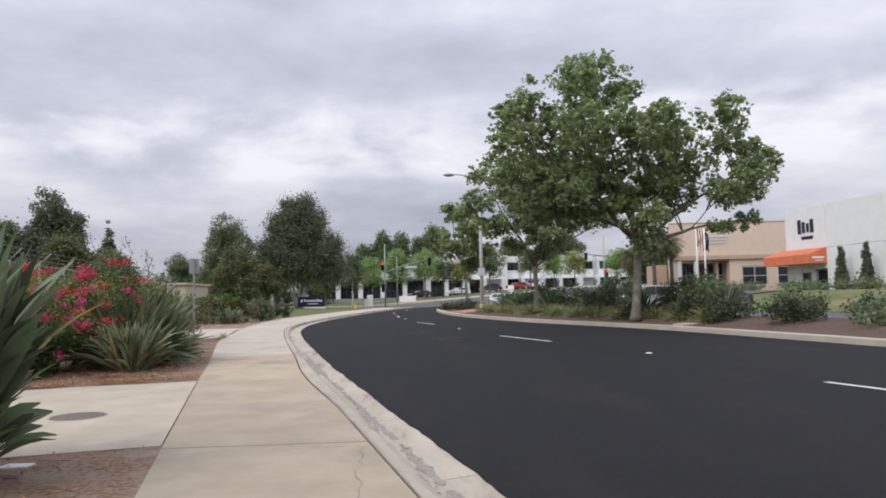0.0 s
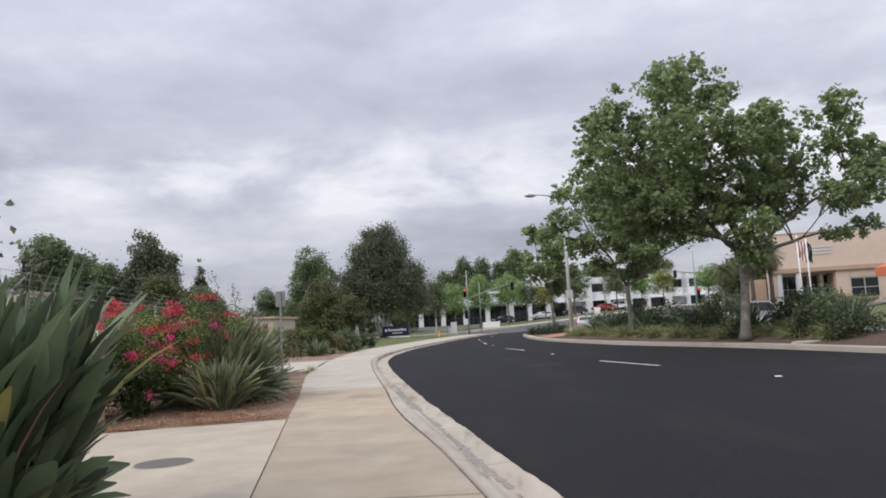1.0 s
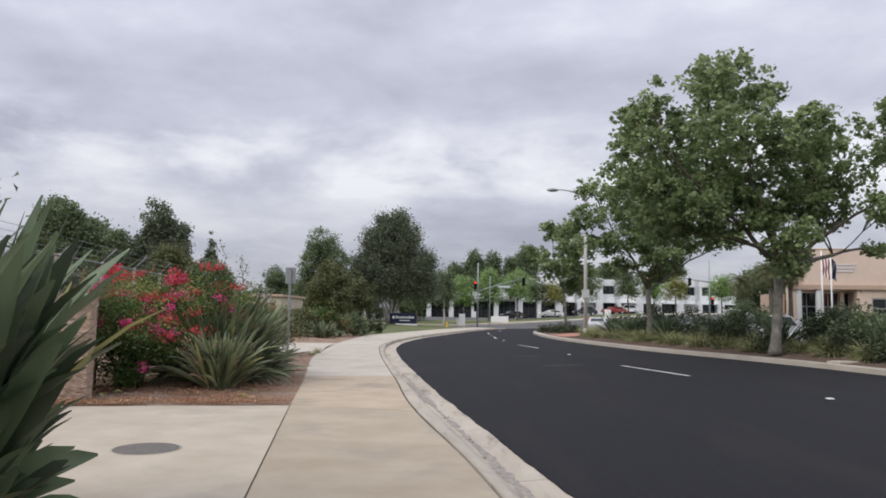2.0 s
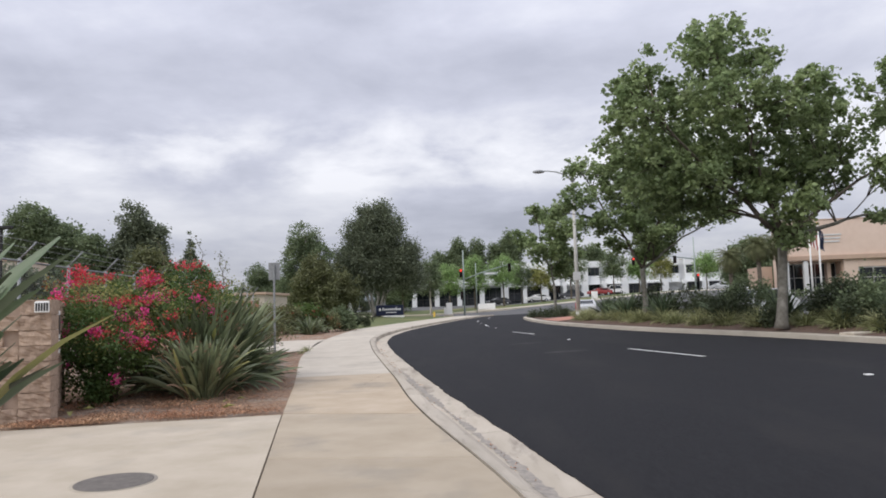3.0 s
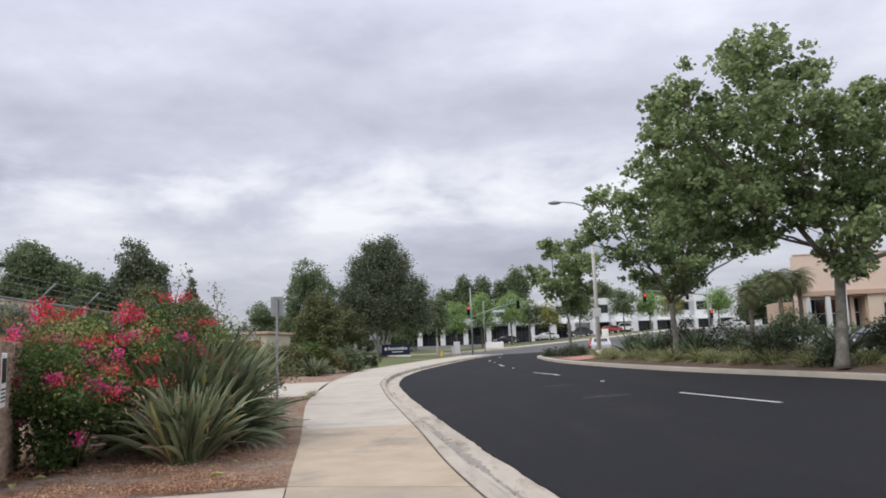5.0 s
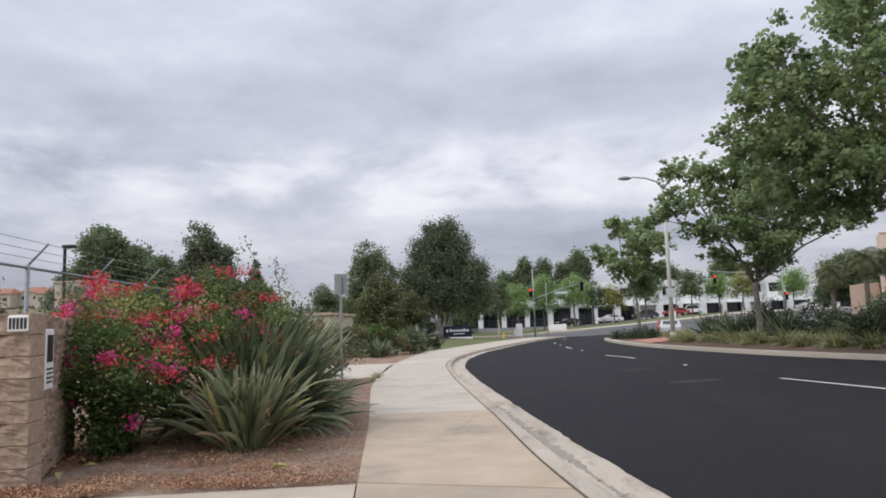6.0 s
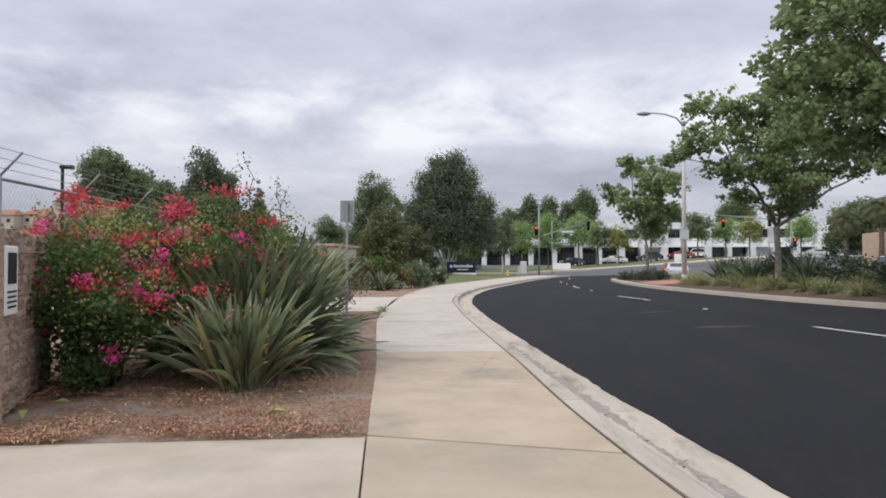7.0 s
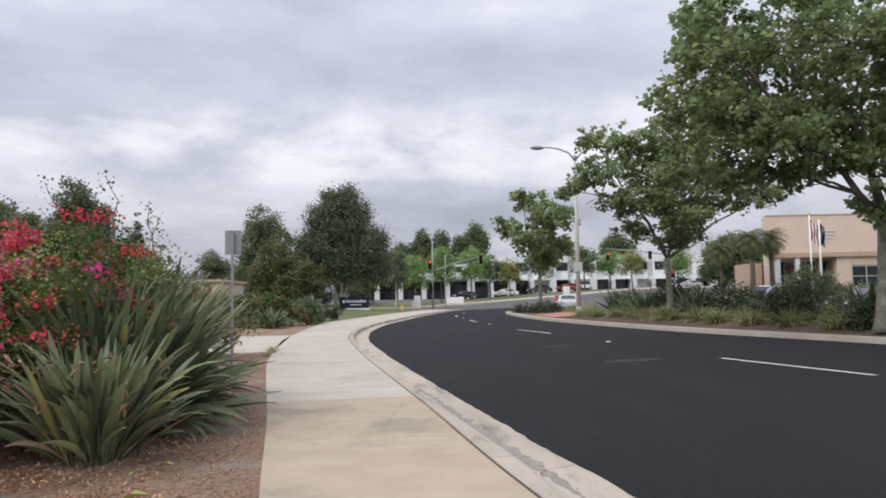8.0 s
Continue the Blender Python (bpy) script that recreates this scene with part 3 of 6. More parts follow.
def leaf_cloud(name, centers, per, spread, size, material, parent, flat=0.35, aspect=0.75, label=""):
    """Many folded leaves gathered round the cluster centres."""
    centers = np.asarray(centers)
    n = len(centers) * per
    c = np.repeat(centers, per, axis=0) + rng.normal(0, 1, (n, 3)) * np.asarray(spread)
    nor = rng.normal(0, 1, (n, 3))
    nor[:, 2] = np.abs(nor[:, 2]) + flat
    nor /= np.linalg.norm(nor, axis=1)[:, None]
    t = np.cross(nor, rng.normal(0, 1, (n, 3)))
    t /= np.linalg.norm(t, axis=1)[:, None]
    b = np.cross(nor, t)
    s = (size * rng.uniform(0.6, 1.25, n))[:, None]
    fold = nor * s * 0.18
    V = np.empty((n, 4, 3))
    V[:, 0], V[:, 2] = c - t * s * 0.5, c + t * s * 0.5
    V[:, 1], V[:, 3] = c + b * s * 0.5 * aspect + fold, c - b * s * 0.5 * aspect + fold
    i = np.arange(n)[:, None] * 4
    F = np.concatenate([i + np.array([[0, 1, 2]]), i + np.array([[0, 2, 3]])])
    return quick(name, V.reshape(-1, 3), F, material, parent, label)


def blob_points(blobs, density, shell=0.55):
    """Cluster centres inside ellipsoids (x, y, z, rx, ry, rz), thicker towards the outside."""
    P = []
    for x, y, z, a, b, c in blobs:
        k = max(5, int(density * (a * b * c) ** (2 / 3)))
        d = rng.normal(0, 1, (k, 3))
        d /= np.linalg.norm(d, axis=1)[:, None]
        r = shell + (1 - shell) * rng.uniform(0, 1, k) ** 0.6
        r *= 1 + 0.16 * np.sin(d[:, 0] * 5 + x) * np.cos(d[:, 2] * 6 + y)
        P.append(np.array([x, y, z]) + d * r[:, None] * np.array([a, b, c]))
    return np.concatenate(P)


def bent(a, b, wob, n=6):
    a, b = Vector(a), Vector(b)
    k = (b - a).length
    out = []
    for i in range(n + 1):
        t = i / n
        p = a.lerp(b, t)
        w = math.sin(math.pi * t) * k * wob
        p += Vector((rng.normal(0, w * 0.4), rng.normal(0, w * 0.4), w * 0.7))
        out.append(p)
    return out


def tree(name, x, y, z, label, trunk_h, trunk_r, blobs, leafmat, bark, density=26, per=34, spread=0.28, size=0.2, stems=1, lean=(0, 0), group="", shell=0.5, category="tree", twigs=5):
    """A tree: trunk, limbs to each mass of its crown, twigs, and a crown of leaves. Blobs are relative to its foot."""
    root = tagged(empty(name, x, y, z), label, category, group)
    fork = Vector((lean[0], lean[1], trunk_h))
    lines = []
    if stems == 1:
        flare = [1.5, 1.12, 1.0, 0.9, 0.82, 0.78]
        pts = [Vector((fork.x * t ** 1.4, fork.y * t ** 1.4, -0.1 + (trunk_h + 0.1) * t)) + Vector((0.05 * math.sin(4 * t), 0.04 * math.cos(5 * t) * t, 0)) for t in (0, 0.12, 0.3, 0.55, 0.8, 1)]
        lines.append((pts, [trunk_r * f for f in flare]))
    else:
        for s in range(stems):
            an = 2 * math.pi * s / stems
            foot = Vector((0.5 * math.cos(an) * rng.uniform(0.3, 1.4), 0.5 * math.sin(an), -0.1))
            top = Vector((math.cos(an) * 1.5, math.sin(an) * 1.0, trunk_h))
            lines.append((bent(foot, top, 0.05), np.linspace(trunk_r, trunk_r * 0.55, 7)))
    tubes("trunk", lines, bark, root, 9)
    limbs, tw = [], []
    P = blob_points(blobs, density, shell)
    peak = max(blobs, key=lambda q: q[2])
    crest = Vector((peak[0], peak[1], peak[2]))
    if stems == 1:
        r1 = trunk_r * 0.72
        limbs.append(([fork.lerp(crest, k / 6) for k in range(7)], list(np.linspace(r1, r1 * 0.2, 7))))
    for bx, by, bz, ra, rb, rc in blobs:
        if stems == 1:
            # limbs leave a leader that runs on from the trunk to the top of the crown
            t = max(0.0, min(0.75, 0.55 * (bz - trunk_h) / max(0.5, crest.z - trunk_h)))
            start = fork.lerp(crest, t)
        else:
            start = Vector((bx * 0.3, by * 0.3, trunk_h * 0.9))
        line = bent(start, (bx, by, bz + rc * 0.2), 0.10)
        r0 = trunk_r * min(0.55, 0.22 + 0.10 * (ra + rc) / 2)
        limbs.append((line, list(np.linspace(r0, r0 * 0.28, 7))))
        near = [Vector(p) for p in P if ((p[0] - bx) / ra) ** 2 + ((p[1] - by) / rb) ** 2 + ((p[2] - bz) / rc) ** 2 < 1.3]
        for p in near[::max(1, len(near) // (twigs * 2) if twigs else 10 ** 6)][:twigs * 2] if twigs else []:
            q = line[int(rng.integers(3, 6))]
            tw.append((bent(q, p, 0.08, 3), list(np.linspace(r0 * 0.3, 0.012, 4))))
    for ln in limbs:
        tubes("limb", [ln], bark, root, 7)
    if tw:
        tubes("twig", tw, bark, root, 4)
    leaf_cloud("crown", P, per, (spread, spread, spread * 0.9), size, leafmat, root)
    return root


def leaf_puffs(name, centers, per, radius, size, material, parent, flat=0.35, label=""):
    """Leaves filling flattened round puffs with a firm edge, facing mostly upwards."""
    centers = np.asarray(centers)
    n = len(centers) * per
    d = rng.normal(0, 1, (n, 3))
    d /= np.linalg.norm(d, axis=1)[:, None]
    rad = np.repeat(radius * rng.uniform(0.55, 1.35, len(centers)), per)
    c = np.repeat(centers, per, axis=0) + d * (rad * rng.uniform(0, 1, n) ** 0.6)[:, None] * np.array([1.0, 1.0, 0.8])
    nor = rng.normal(0, 1, (n, 3)) + d * 0.5
    nor[:, 2] = np.abs(nor[:, 2]) + flat
    nor /= np.linalg.norm(nor, axis=1)[:, None]
    t = np.cross(nor, rng.normal(0, 1, (n, 3)))
    t /= np.linalg.norm(t, axis=1)[:, None]
    b = np.cross(nor, t)
    s = (size * rng.uniform(0.55, 1.3, n))[:, None]
    V = np.empty((n, 5, 3))
    V[:, 0], V[:, 3] = c - t * s * 0.5, c + t * s * 0.55 - nor * s * 0.12
    V[:, 1], V[:, 4] = c + b * s * 0.48 - t * s * 0.05 + nor * s * 0.10, c - b * s * 0.48 - t * s * 0.05 + nor * s * 0.10
    V[:, 2] = c + b * s * 0.22 + t * s * 0.34
    i = np.arange(n)[:, None] * 5
    F = np.concatenate([i + np.array([[0, 1, 2]]), i + np.array([[0, 2, 3]]), i + np.array([[0, 3, 4]])])
    return quick(name, V.reshape(-1, 3), F, material, parent, label)


def plane_tree(x, y, z, label, fork_h, trunk_r, limbs, lean=(0, 0), depth=1.5, density=27.0, per=30, puff=0.33, size=0.15, leafmat=None):
    """A plane tree: mottled trunk, great limbs, each through masses (x, z, half width, half height) that carry puffs of leaves."""
    root = tagged(empty("plane_tree", x, y, z), label, "tree", "median plane trees")
    fork = Vector((lean[0], lean[1], fork_h))
    pts = [Vector((fork.x * t ** 1.5 + 0.04 * math.sin(4 * t), fork.y * t ** 1.5, -0.1 + (fork_h + 0.1) * t)) for t in (0, 0.06, 0.15, 0.35, 0.6, 0.8, 1)]
    tubes("trunk", [(pts, [trunk_r * k for k in (1.6, 1.28, 1.1, 1.0, 0.93, 0.92, 1.0)])], BARK_PLANE, root, 11)
    P, tw = [], []
    count = 0
    for masses in limbs:
        cs = []
        for mx, mz, a, c in masses:
            dy = depth * math.sin(2.4 * count + 0.7) * (0.5 + 0.5 * min(a, 1.2))
            cs.append((Vector((mx, dy, mz)), a, c))
            count += 1
        far = max(cs, key=lambda q: (q[0] - fork).length)[0]
        main = bent(fork, far, 0.045, 8)
        r0 = trunk_r * (0.62 if len(masses) > 4 else 0.5)
        tubes("limb", [(main, [0.022 + (r0 - 0.022) * (1 - k / 8) ** 1.5 for k in range(9)])], BARK_PLANE if far.z < 5.6 else BARK, root, 8)
        for ctr, a, c in cs:
            low = [k for k in range(1, 8) if main[k].z < ctr.z + 0.3] or [1]
            k = min(low, key=lambda q: (main[q] - ctr).length)
            k = max(1, k - 1)
            rb = max(0.022, r0 * (1 - k / 8) ** 1.5 * 0.6)
            br = bent(main[k], ctr, 0.06, 5)
            tubes("limb", [(br, list(np.linspace(rb, 0.014, 6)))], BARK, root, 6)
            n = max(4, int(density * (a * a * c) ** (2 / 3) * 1.6 + 2))
            d = rng.normal(0, 1, (n, 3))
            d /= np.linalg.norm(d, axis=1)[:, None]
            r = 0.2 + 0.92 * rng.uniform(0, 1, n) ** 0.6
            q = np.array(ctr) + d * r[:, None] * np.array([max(a * 1.1 - puff * 0.5, 0.15), max(a, 0.7) * 1.1, max(c * 1.12 - puff * 0.3, 0.12)])
            P.append(q)
            for v in q[::4]:
                tw.append((bent(br[int(rng.integers(2, 6))], Vector(v), 0.06, 3), [0.016, 0.012, 0.009, 0.006]))
    stuff(tubes("twig", tw, BARK, root, 4))
    leaf_puffs("crown", np.concatenate(P), per, puff, size, leafmat or LEAF_SYC, root)
    return root


def bush(name, x, y, z, label, blobs, leafmat, density=40, per=30, spread=0.10, size=0.08, group="", second=None, frac=0.2, category="shrub", shell=0.6):
    root = tagged(empty(name, x, y, z), label, category, group)
    P = blob_points(blobs, density, shell)
    P[:, 2] = np.maximum(P[:, 2], 0.03)
    stems = [(bent((bx * 0.3, by * 0.3, -0.05), (bx, by, bz), 0.1, 4), list(np.linspace(0.03, 0.012, 5))) for bx, by, bz, a, b, c in blobs]
    if len(blobs) > 6:
        for st in stems:
            tubes("stem", [st], BARK_DARK, root, 5)
    else:
        tubes("stem", stems, BARK_DARK, root, 5)
    leaf_cloud("foliage", P, per, spread, size, leafmat, root)
    if second:
        k = rng.choice(len(P), max(3, int(len(P) * frac)), replace=False)
        fl = leaf_cloud("flower", P[k] * np.array([1.04, 1.04, 1.03]), max(4, per // 3), spread * 0.7, size * 0.9, second, root)
        fl["kind"] = "stuff"
    return root


def blades(name, n, length, width, material, parent, tilt=(0.1, 1.1), droop=0.8, seg=5, base_r=0.15, paddle=False, fold=0.3, label=""):
    """Strap or paddle leaves fanning from a base, each with a fold along its midrib."""
    V, F = [], []
    for k in range(n):
        az = rng.uniform(0, 2 * math.pi)
        ti = rng.uniform(*tilt)
        ln = length * rng.uniform(0.65, 1.1)
        wd = width * rng.uniform(0.7, 1.2)
        dr = droop * rng.uniform(0.1, 1.7)
        r0 = base_r * math.sqrt(rng.uniform(0, 1))
        p = Vector((r0 * math.cos(az), r0 * math.sin(az), 0))
        out = Vector((math.cos(az), math.sin(az), 0))
        side = Vector((-math.sin(az), math.cos(az), 0))
        roll = rng.normal(0, 0.5)
        sway = rng.normal(0, 0.16)
        i0 = len(V)
        for s in range(seg + 1):
            t = s / seg
            a = ti + dr * t * t
            d = (out * math.sin(a) + Vector((0, 0, math.cos(a))) + side * sway * t * 2).normalized()
            if s:
                p = p + d * ln / seg
            nrm = (out * -math.cos(a) + Vector((0, 0, math.sin(a))))
            sd = side * math.cos(roll) + nrm * math.sin(roll)
            up = nrm * math.cos(roll) - side * math.sin(roll)
            if paddle == "lance":
                w = wd * (0.16 if t < 0.2 else 0.05 + 0.95 * math.sin(math.pi * min((t - 0.12) / 0.88, 0.985)) ** 0.75)
            elif paddle:
                w = wd * (0.10 if t < 0.38 else math.sin(math.pi * min(max((t - 0.36) / 0.64, 0.02), 0.985)) ** 0.7)
            else:
                w = wd * (0.55 + 0.45 * math.sin(math.pi * min(t + 0.25, 1)) if t < 0.75 else (1 - t) * 3.2 * 0.85 + 0.04)
            V += [p - sd * w + up * w * fold, p, p + sd * w + up * w * fold]
        for s in range(seg):
            a = i0 + 3 * s
            F += [(a, a + 1, a + 4, a + 3), (a + 1, a + 2, a + 5, a + 4)]
    return quick(name, [tuple(v) for v in V], F, material, parent, label, smooth=True)


def strap_plant(name, x, y, label, n, length, width, mats, tilt=(0.05, 1.15), droop=0.9, base_r=0.3, dry=6, z=0.0, group="", paddle=False, category="plant", seg=6):
    root = tagged(empty(name, x, y, z), label, category, group)
    blades("foliage", n, length, width, mats[0], root, tilt, droop, seg, base_r, paddle)
    if len(mats) > 1:
        blades("yellow_foliage", max(2, n // 32), length * 0.95, width, mats[1], root, (tilt[0] + 0.3, tilt[1]), droop * 1.2, seg, base_r, paddle, label="yellowed leaves")
    if dry:
        fs = blades("flower_stalk", dry, length * 0.72, 0.012, DRY, root, (0.1, 0.9), 0.35, 5, base_r, label="dry flower stalks")
        fs["kind"] = "stuff"
        reach = min(base_r, 0.3) * 1.2
        tips = [(rng.normal(0, reach), rng.normal(0, reach), min(length, 1.5) * rng.uniform(0.4, 0.78)) for _ in range(dry)]
        df = leaf_cloud("dead_flower", tips, 8, (0.05, 0.05, 0.08), 0.12, DRY, root, 0.1, 0.2, "withered brown flower heads")
        df["kind"] = "stuff"
    return root


def stuff(ob):
    ob["kind"] = "stuff"
    return ob


# ---------------- near planting ----------------
def near_plants():
    p = strap_plant("bird_of_paradise", -3.96, 4.5, "tall bird of paradise plant with broad deep green leaves", 240, 1.95, 0.075, (STRAP_DEEP, STRAP_YEL), (0.02, 0.36), 0.35, 0.5, 8, paddle=True, seg=8)
    blades("foliage", 150, 1.0, 0.085, STRAP_DEEP, p, (0.25, 0.9), 0.5, 8, 0.5, True)
    blades("foliage", 110, 1.5, 0.08, STRAP_DEEP, p, (0.05, 0.55), 0.45, 8, 0.55, True)
    p = strap_plant("strelitzia_clump", -5.2, 13.45, "stiff grey-green strelitzia clump with dry brown flower heads", 165, 1.08, 0.040, (STRAP, STRAP_YEL), (0.02, 0.52), 0.45, 0.24, 20, paddle="lance", seg=8)
    blades("foliage", 80, 0.95, 0.038, STRAP, p, (0.3, 0.9), 0.6, 8, 0.25, "lance", 0.4)
    stuff(blades("dry_foliage", 12, 0.85, 0.022, DRY, p, (0.2, 1.2), 0.9, 8, 0.3, "lance", 0.5, "curled dead brown leaves"))
    p = strap_plant("strelitzia_clump", -5.78, 15.0, "tall dense strelitzia clump with upright leaves beside the pavement", 230, 1.7, 0.046, (STRAP, STRAP_YEL), (0.02, 0.55), 0.4, 0.55, 18, paddle="lance", seg=8)
    blades("foliage", 420, 1.32, 0.038, STRAP, p, (0.4, 1.3), 0.6, 8, 0.6, "lance", 0.4)
    stuff(blades("dry_foliage", 14, 1.2, 0.024, DRY, p, (0.2, 1.25), 0.9, 8, 0.5, "lance", 0.5, "curled dead brown leaves"))
    p = strap_plant("strelitzia_clump", -6.2, 16.2, "dense strelitzia clump standing behind others", 280, 1.8, 0.046, (STRAP, STRAP_YEL), (0.02, 0.55), 0.4, 0.6, 5, paddle="lance", seg=8)
    blades("foliage", 220, 1.5, 0.042, STRAP, p, (0.4, 1.25), 0.65, 8, 0.6, "lance", 0.4)
    b = bush("bougainvillea", -7.0, 13.9, 0, "sprawling bougainvillea with red and magenta flowers",
             [(0.15, -0.75, 0.5, 0.32, 0.4, 0.45), (0.55, -0.7, 0.85, 0.4, 0.4, 0.3), (-0.35, -0.7, 1.1, 0.55, 0.45, 0.45), (-0.3, 0.1, 0.5, 0.5, 0.5, 0.4), (-0.15, -0.45, 0.5, 0.5, 0.4, 0.45), (0.35, -0.85, 0.3, 0.22, 0.25, 0.3), (0.5, -0.2, 0.78, 0.7, 0.6, 0.42), (-0.35, 0.1, 1.15, 0.85, 0.8, 0.62), (0.75, 0.7, 1.05, 0.85, 0.8, 0.72), (-0.75, 1.3, 1.4, 1.0, 1.0, 0.68), (0.5, 1.7, 1.55, 1.1, 1.0, 0.7), (-1.1, 0.3, 1.35, 0.7, 0.7, 0.42), (0.2, 3.0, 1.5, 1.1, 1.2, 0.75), (-1.3, 2.6, 1.5, 0.9, 1.0, 0.6)],
             LEAF_BOUG, 74, 78, 0.10, 0.06, shell=0.4)
    def sprays(material, n, lo, size):
        P = blob_points([(0.45, -0.2, 0.62, 0.78, 0.65, 0.58), (-0.35, 0.1, 1.15, 0.88, 0.85, 0.66), (0.75, 0.7, 1.05, 0.88, 0.85, 0.76), (-0.75, 1.3, 1.4, 1.0, 1.0, 0.7), (0.5, 1.7, 1.55, 1.1, 1.0, 0.72), (-1.1, 0.3, 1.35, 0.72, 0.75, 0.45)], 26, 0.97)
        P = P + (P - np.array([-0.1, 0.7, 1.0])) * 0.07
        P = P[(P[:, 2] > lo) & (P[:, 1] < 1.6)]
        return P[rng.choice(len(P), min(n, len(P)), replace=False)]
    stuff(leaf_cloud("red_bract", sprays(BRACT_RED, 48, 0.9, 0.07), 60, (0.10, 0.10, 0.05), 0.045, BRACT_RED, b, 0.1, 0.85, "scattered red bracts"))
    stuff(leaf_cloud("magenta_bract", sprays(BRACT_PINK, 46, 0.4, 0.07), 60, (0.07, 0.07, 0.05), 0.045, BRACT_PINK, b, 0.1, 0.85, "clusters of magenta bracts"))
    stuff(leaf_cloud("new_growth", sprays(LEAF_YELLOW, 90, 0.85, 0.07), 64, (0.13, 0.13, 0.09), 0.05, LEAF_YELLOW, b, label="yellow-green new leaves"))
    stuff(leaf_cloud("rusty_tip", sprays(RUSTY, 45, 0.9, 0.07), 50, (0.12, 0.12, 0.07), 0.045, RUSTY, b, label="rusty faded leaves"))
    high = []
    for px, py, pz in ((-0.9, 0.7, 2.25), (0.1, 1.4, 2.2)):
        tubes("shoot", [(bent((px + 0.2, py + 0.2, 1.4), (px, py, pz), 0.05, 5), list(np.linspace(0.012, 0.004, 6)))], BARK_DARK, b, 5)
        high += [(px, py, pz), (px - 0.1, py, pz - 0.08), (px + 0.12, py, pz - 0.1), (px + 0.02, py, pz - 0.2)]
    stuff(leaf_cloud("tip_bract", high, 60, (0.09, 0.09, 0.06), 0.048, BRACT_RED, b, 0.1, 0.85, "red bracts on tall shoots"))
    # tall sparse shoots standing above the shrub
    for k in range(9):
        a = (rng.uniform(-0.6, 1.2), rng.uniform(1.8, 3.4), 1.7)
        tip = Vector((a[0] + rng.normal(0, 0.3), a[1] + rng.normal(0, 0.2), rng.uniform(2.3, 3.0)))
        ln = bent(a, tip, 0.12, 6)
        tubes("shoot", [(ln, list(np.linspace(0.010, 0.004, 7)))], BARK_DARK, b, 5)
        leaf_cloud("foliage", [tuple(q) for q in ln[2:]], 9, 0.06, 0.05, LEAF_OLIVE, b)
    bush("shrub", -8.1, 12.2, 1.2, "trailing green ivy on top of the block wall", [(0, 0, 0.35, 1.0, 0.5, 0.25), (-1.5, -0.3, 0.35, 1.1, 0.5, 0.22), (-3, -0.6, 0.35, 1.1, 0.5, 0.25)], LEAF_OLIVE, 70, 30, 0.09, 0.07)
    # dense greenery between the bougainvillea and the fence
    for i, (x, y, h) in enumerate(((-8.2, 18.0, 1.9), (-7.4, 20.0, 1.7), (-8.4, 22.3, 2.1), (-7.6, 24.2, 1.5))):
        bush("shrub", x, y, 0, "dense green shrub with reddish tips by the fence", [(0, 0, h * 0.5, 1.1, 1.2, h * 0.5), (0.5, 0.5, h * 0.65, 0.8, 0.8, h * 0.35)], (LEAF_BOUG, LEAF_OLIVE)[i % 2], 55, 34, 0.12, 0.085, "shrubs by the fence", RUSTY, 0.10)
    for x, y, h, w, m in ((-11.0, 43.2, 1.6, 1.2, LEAF_OLIVE), (-9.9, 44.6, 1.7, 1.2, LEAF_BOUG), (-12.2, 44.0, 1.7, 1.3, LEAF_OLIVE), (-8.9, 45.2, 1.3, 0.9, LEAF_OLIVE)):
        bush("shrub", x, y, 0, "rounded shrub with rusty flower tips past the second driveway", [(0, 0, h * 0.5, w * 0.8, w * 0.7, h * 0.5), (-w * 0.4, 0.3, h * 0.6, w * 0.6, w * 0.5, h * 0.4)], m, 60, 46, 0.14, 0.14, "shrubs past the driveway", RUSTY, 0.3)
    strap_plant("flax_clump", -9.4, 42.3, "grey-green strap-leaved clump past the second driveway", 160, 1.2, 0.045, (STRAP,), (0.05, 1.2), 0.7, 0.3, 0)
    bush("hedge", -8.6, 53.6, 0, "low clipped dark green hedge", [(0, 0, 0.42, 0.9, 0.5, 0.4), (0.8, 0.4, 0.42, 0.8, 0.5, 0.4), (-0.8, -0.3, 0.42, 0.8, 0.5, 0.4)], LEAF_SHRUB, 130, 40, 0.09, 0.10, category="hedge", shell=0.4)
    bush("hedge", -8.5, 46.6, 0, "clipped fresh green hedge past the second driveway", [(0, 0, 0.8, 0.9, 0.7, 0.75), (0.5, 0.5, 0.7, 0.7, 0.6, 0.7)], LEAF_MID, 110, 40, 0.10, 0.12, category="hedge", shell=0.4)
    tx, ty = along(25.75, -0.02)
    strap_plant("weed_tuft", tx, ty, "small green weed tuft in the pavement edge", 60, 0.28, 0.006, (GRASSY,), (0.05, 1.0), 0.6, 0.08, 0, 0.0, category="weed", seg=3)
    tx, ty = along(24.6, 0.10)
    strap_plant("weed_tuft", tx, ty, "small dry weed tuft beside the pavement", 50, 0.25, 0.006, (GRASSY,), (0.05, 1.1), 0.6, 0.10, 0, 0.0, category="weed", seg=3)


near_plants()


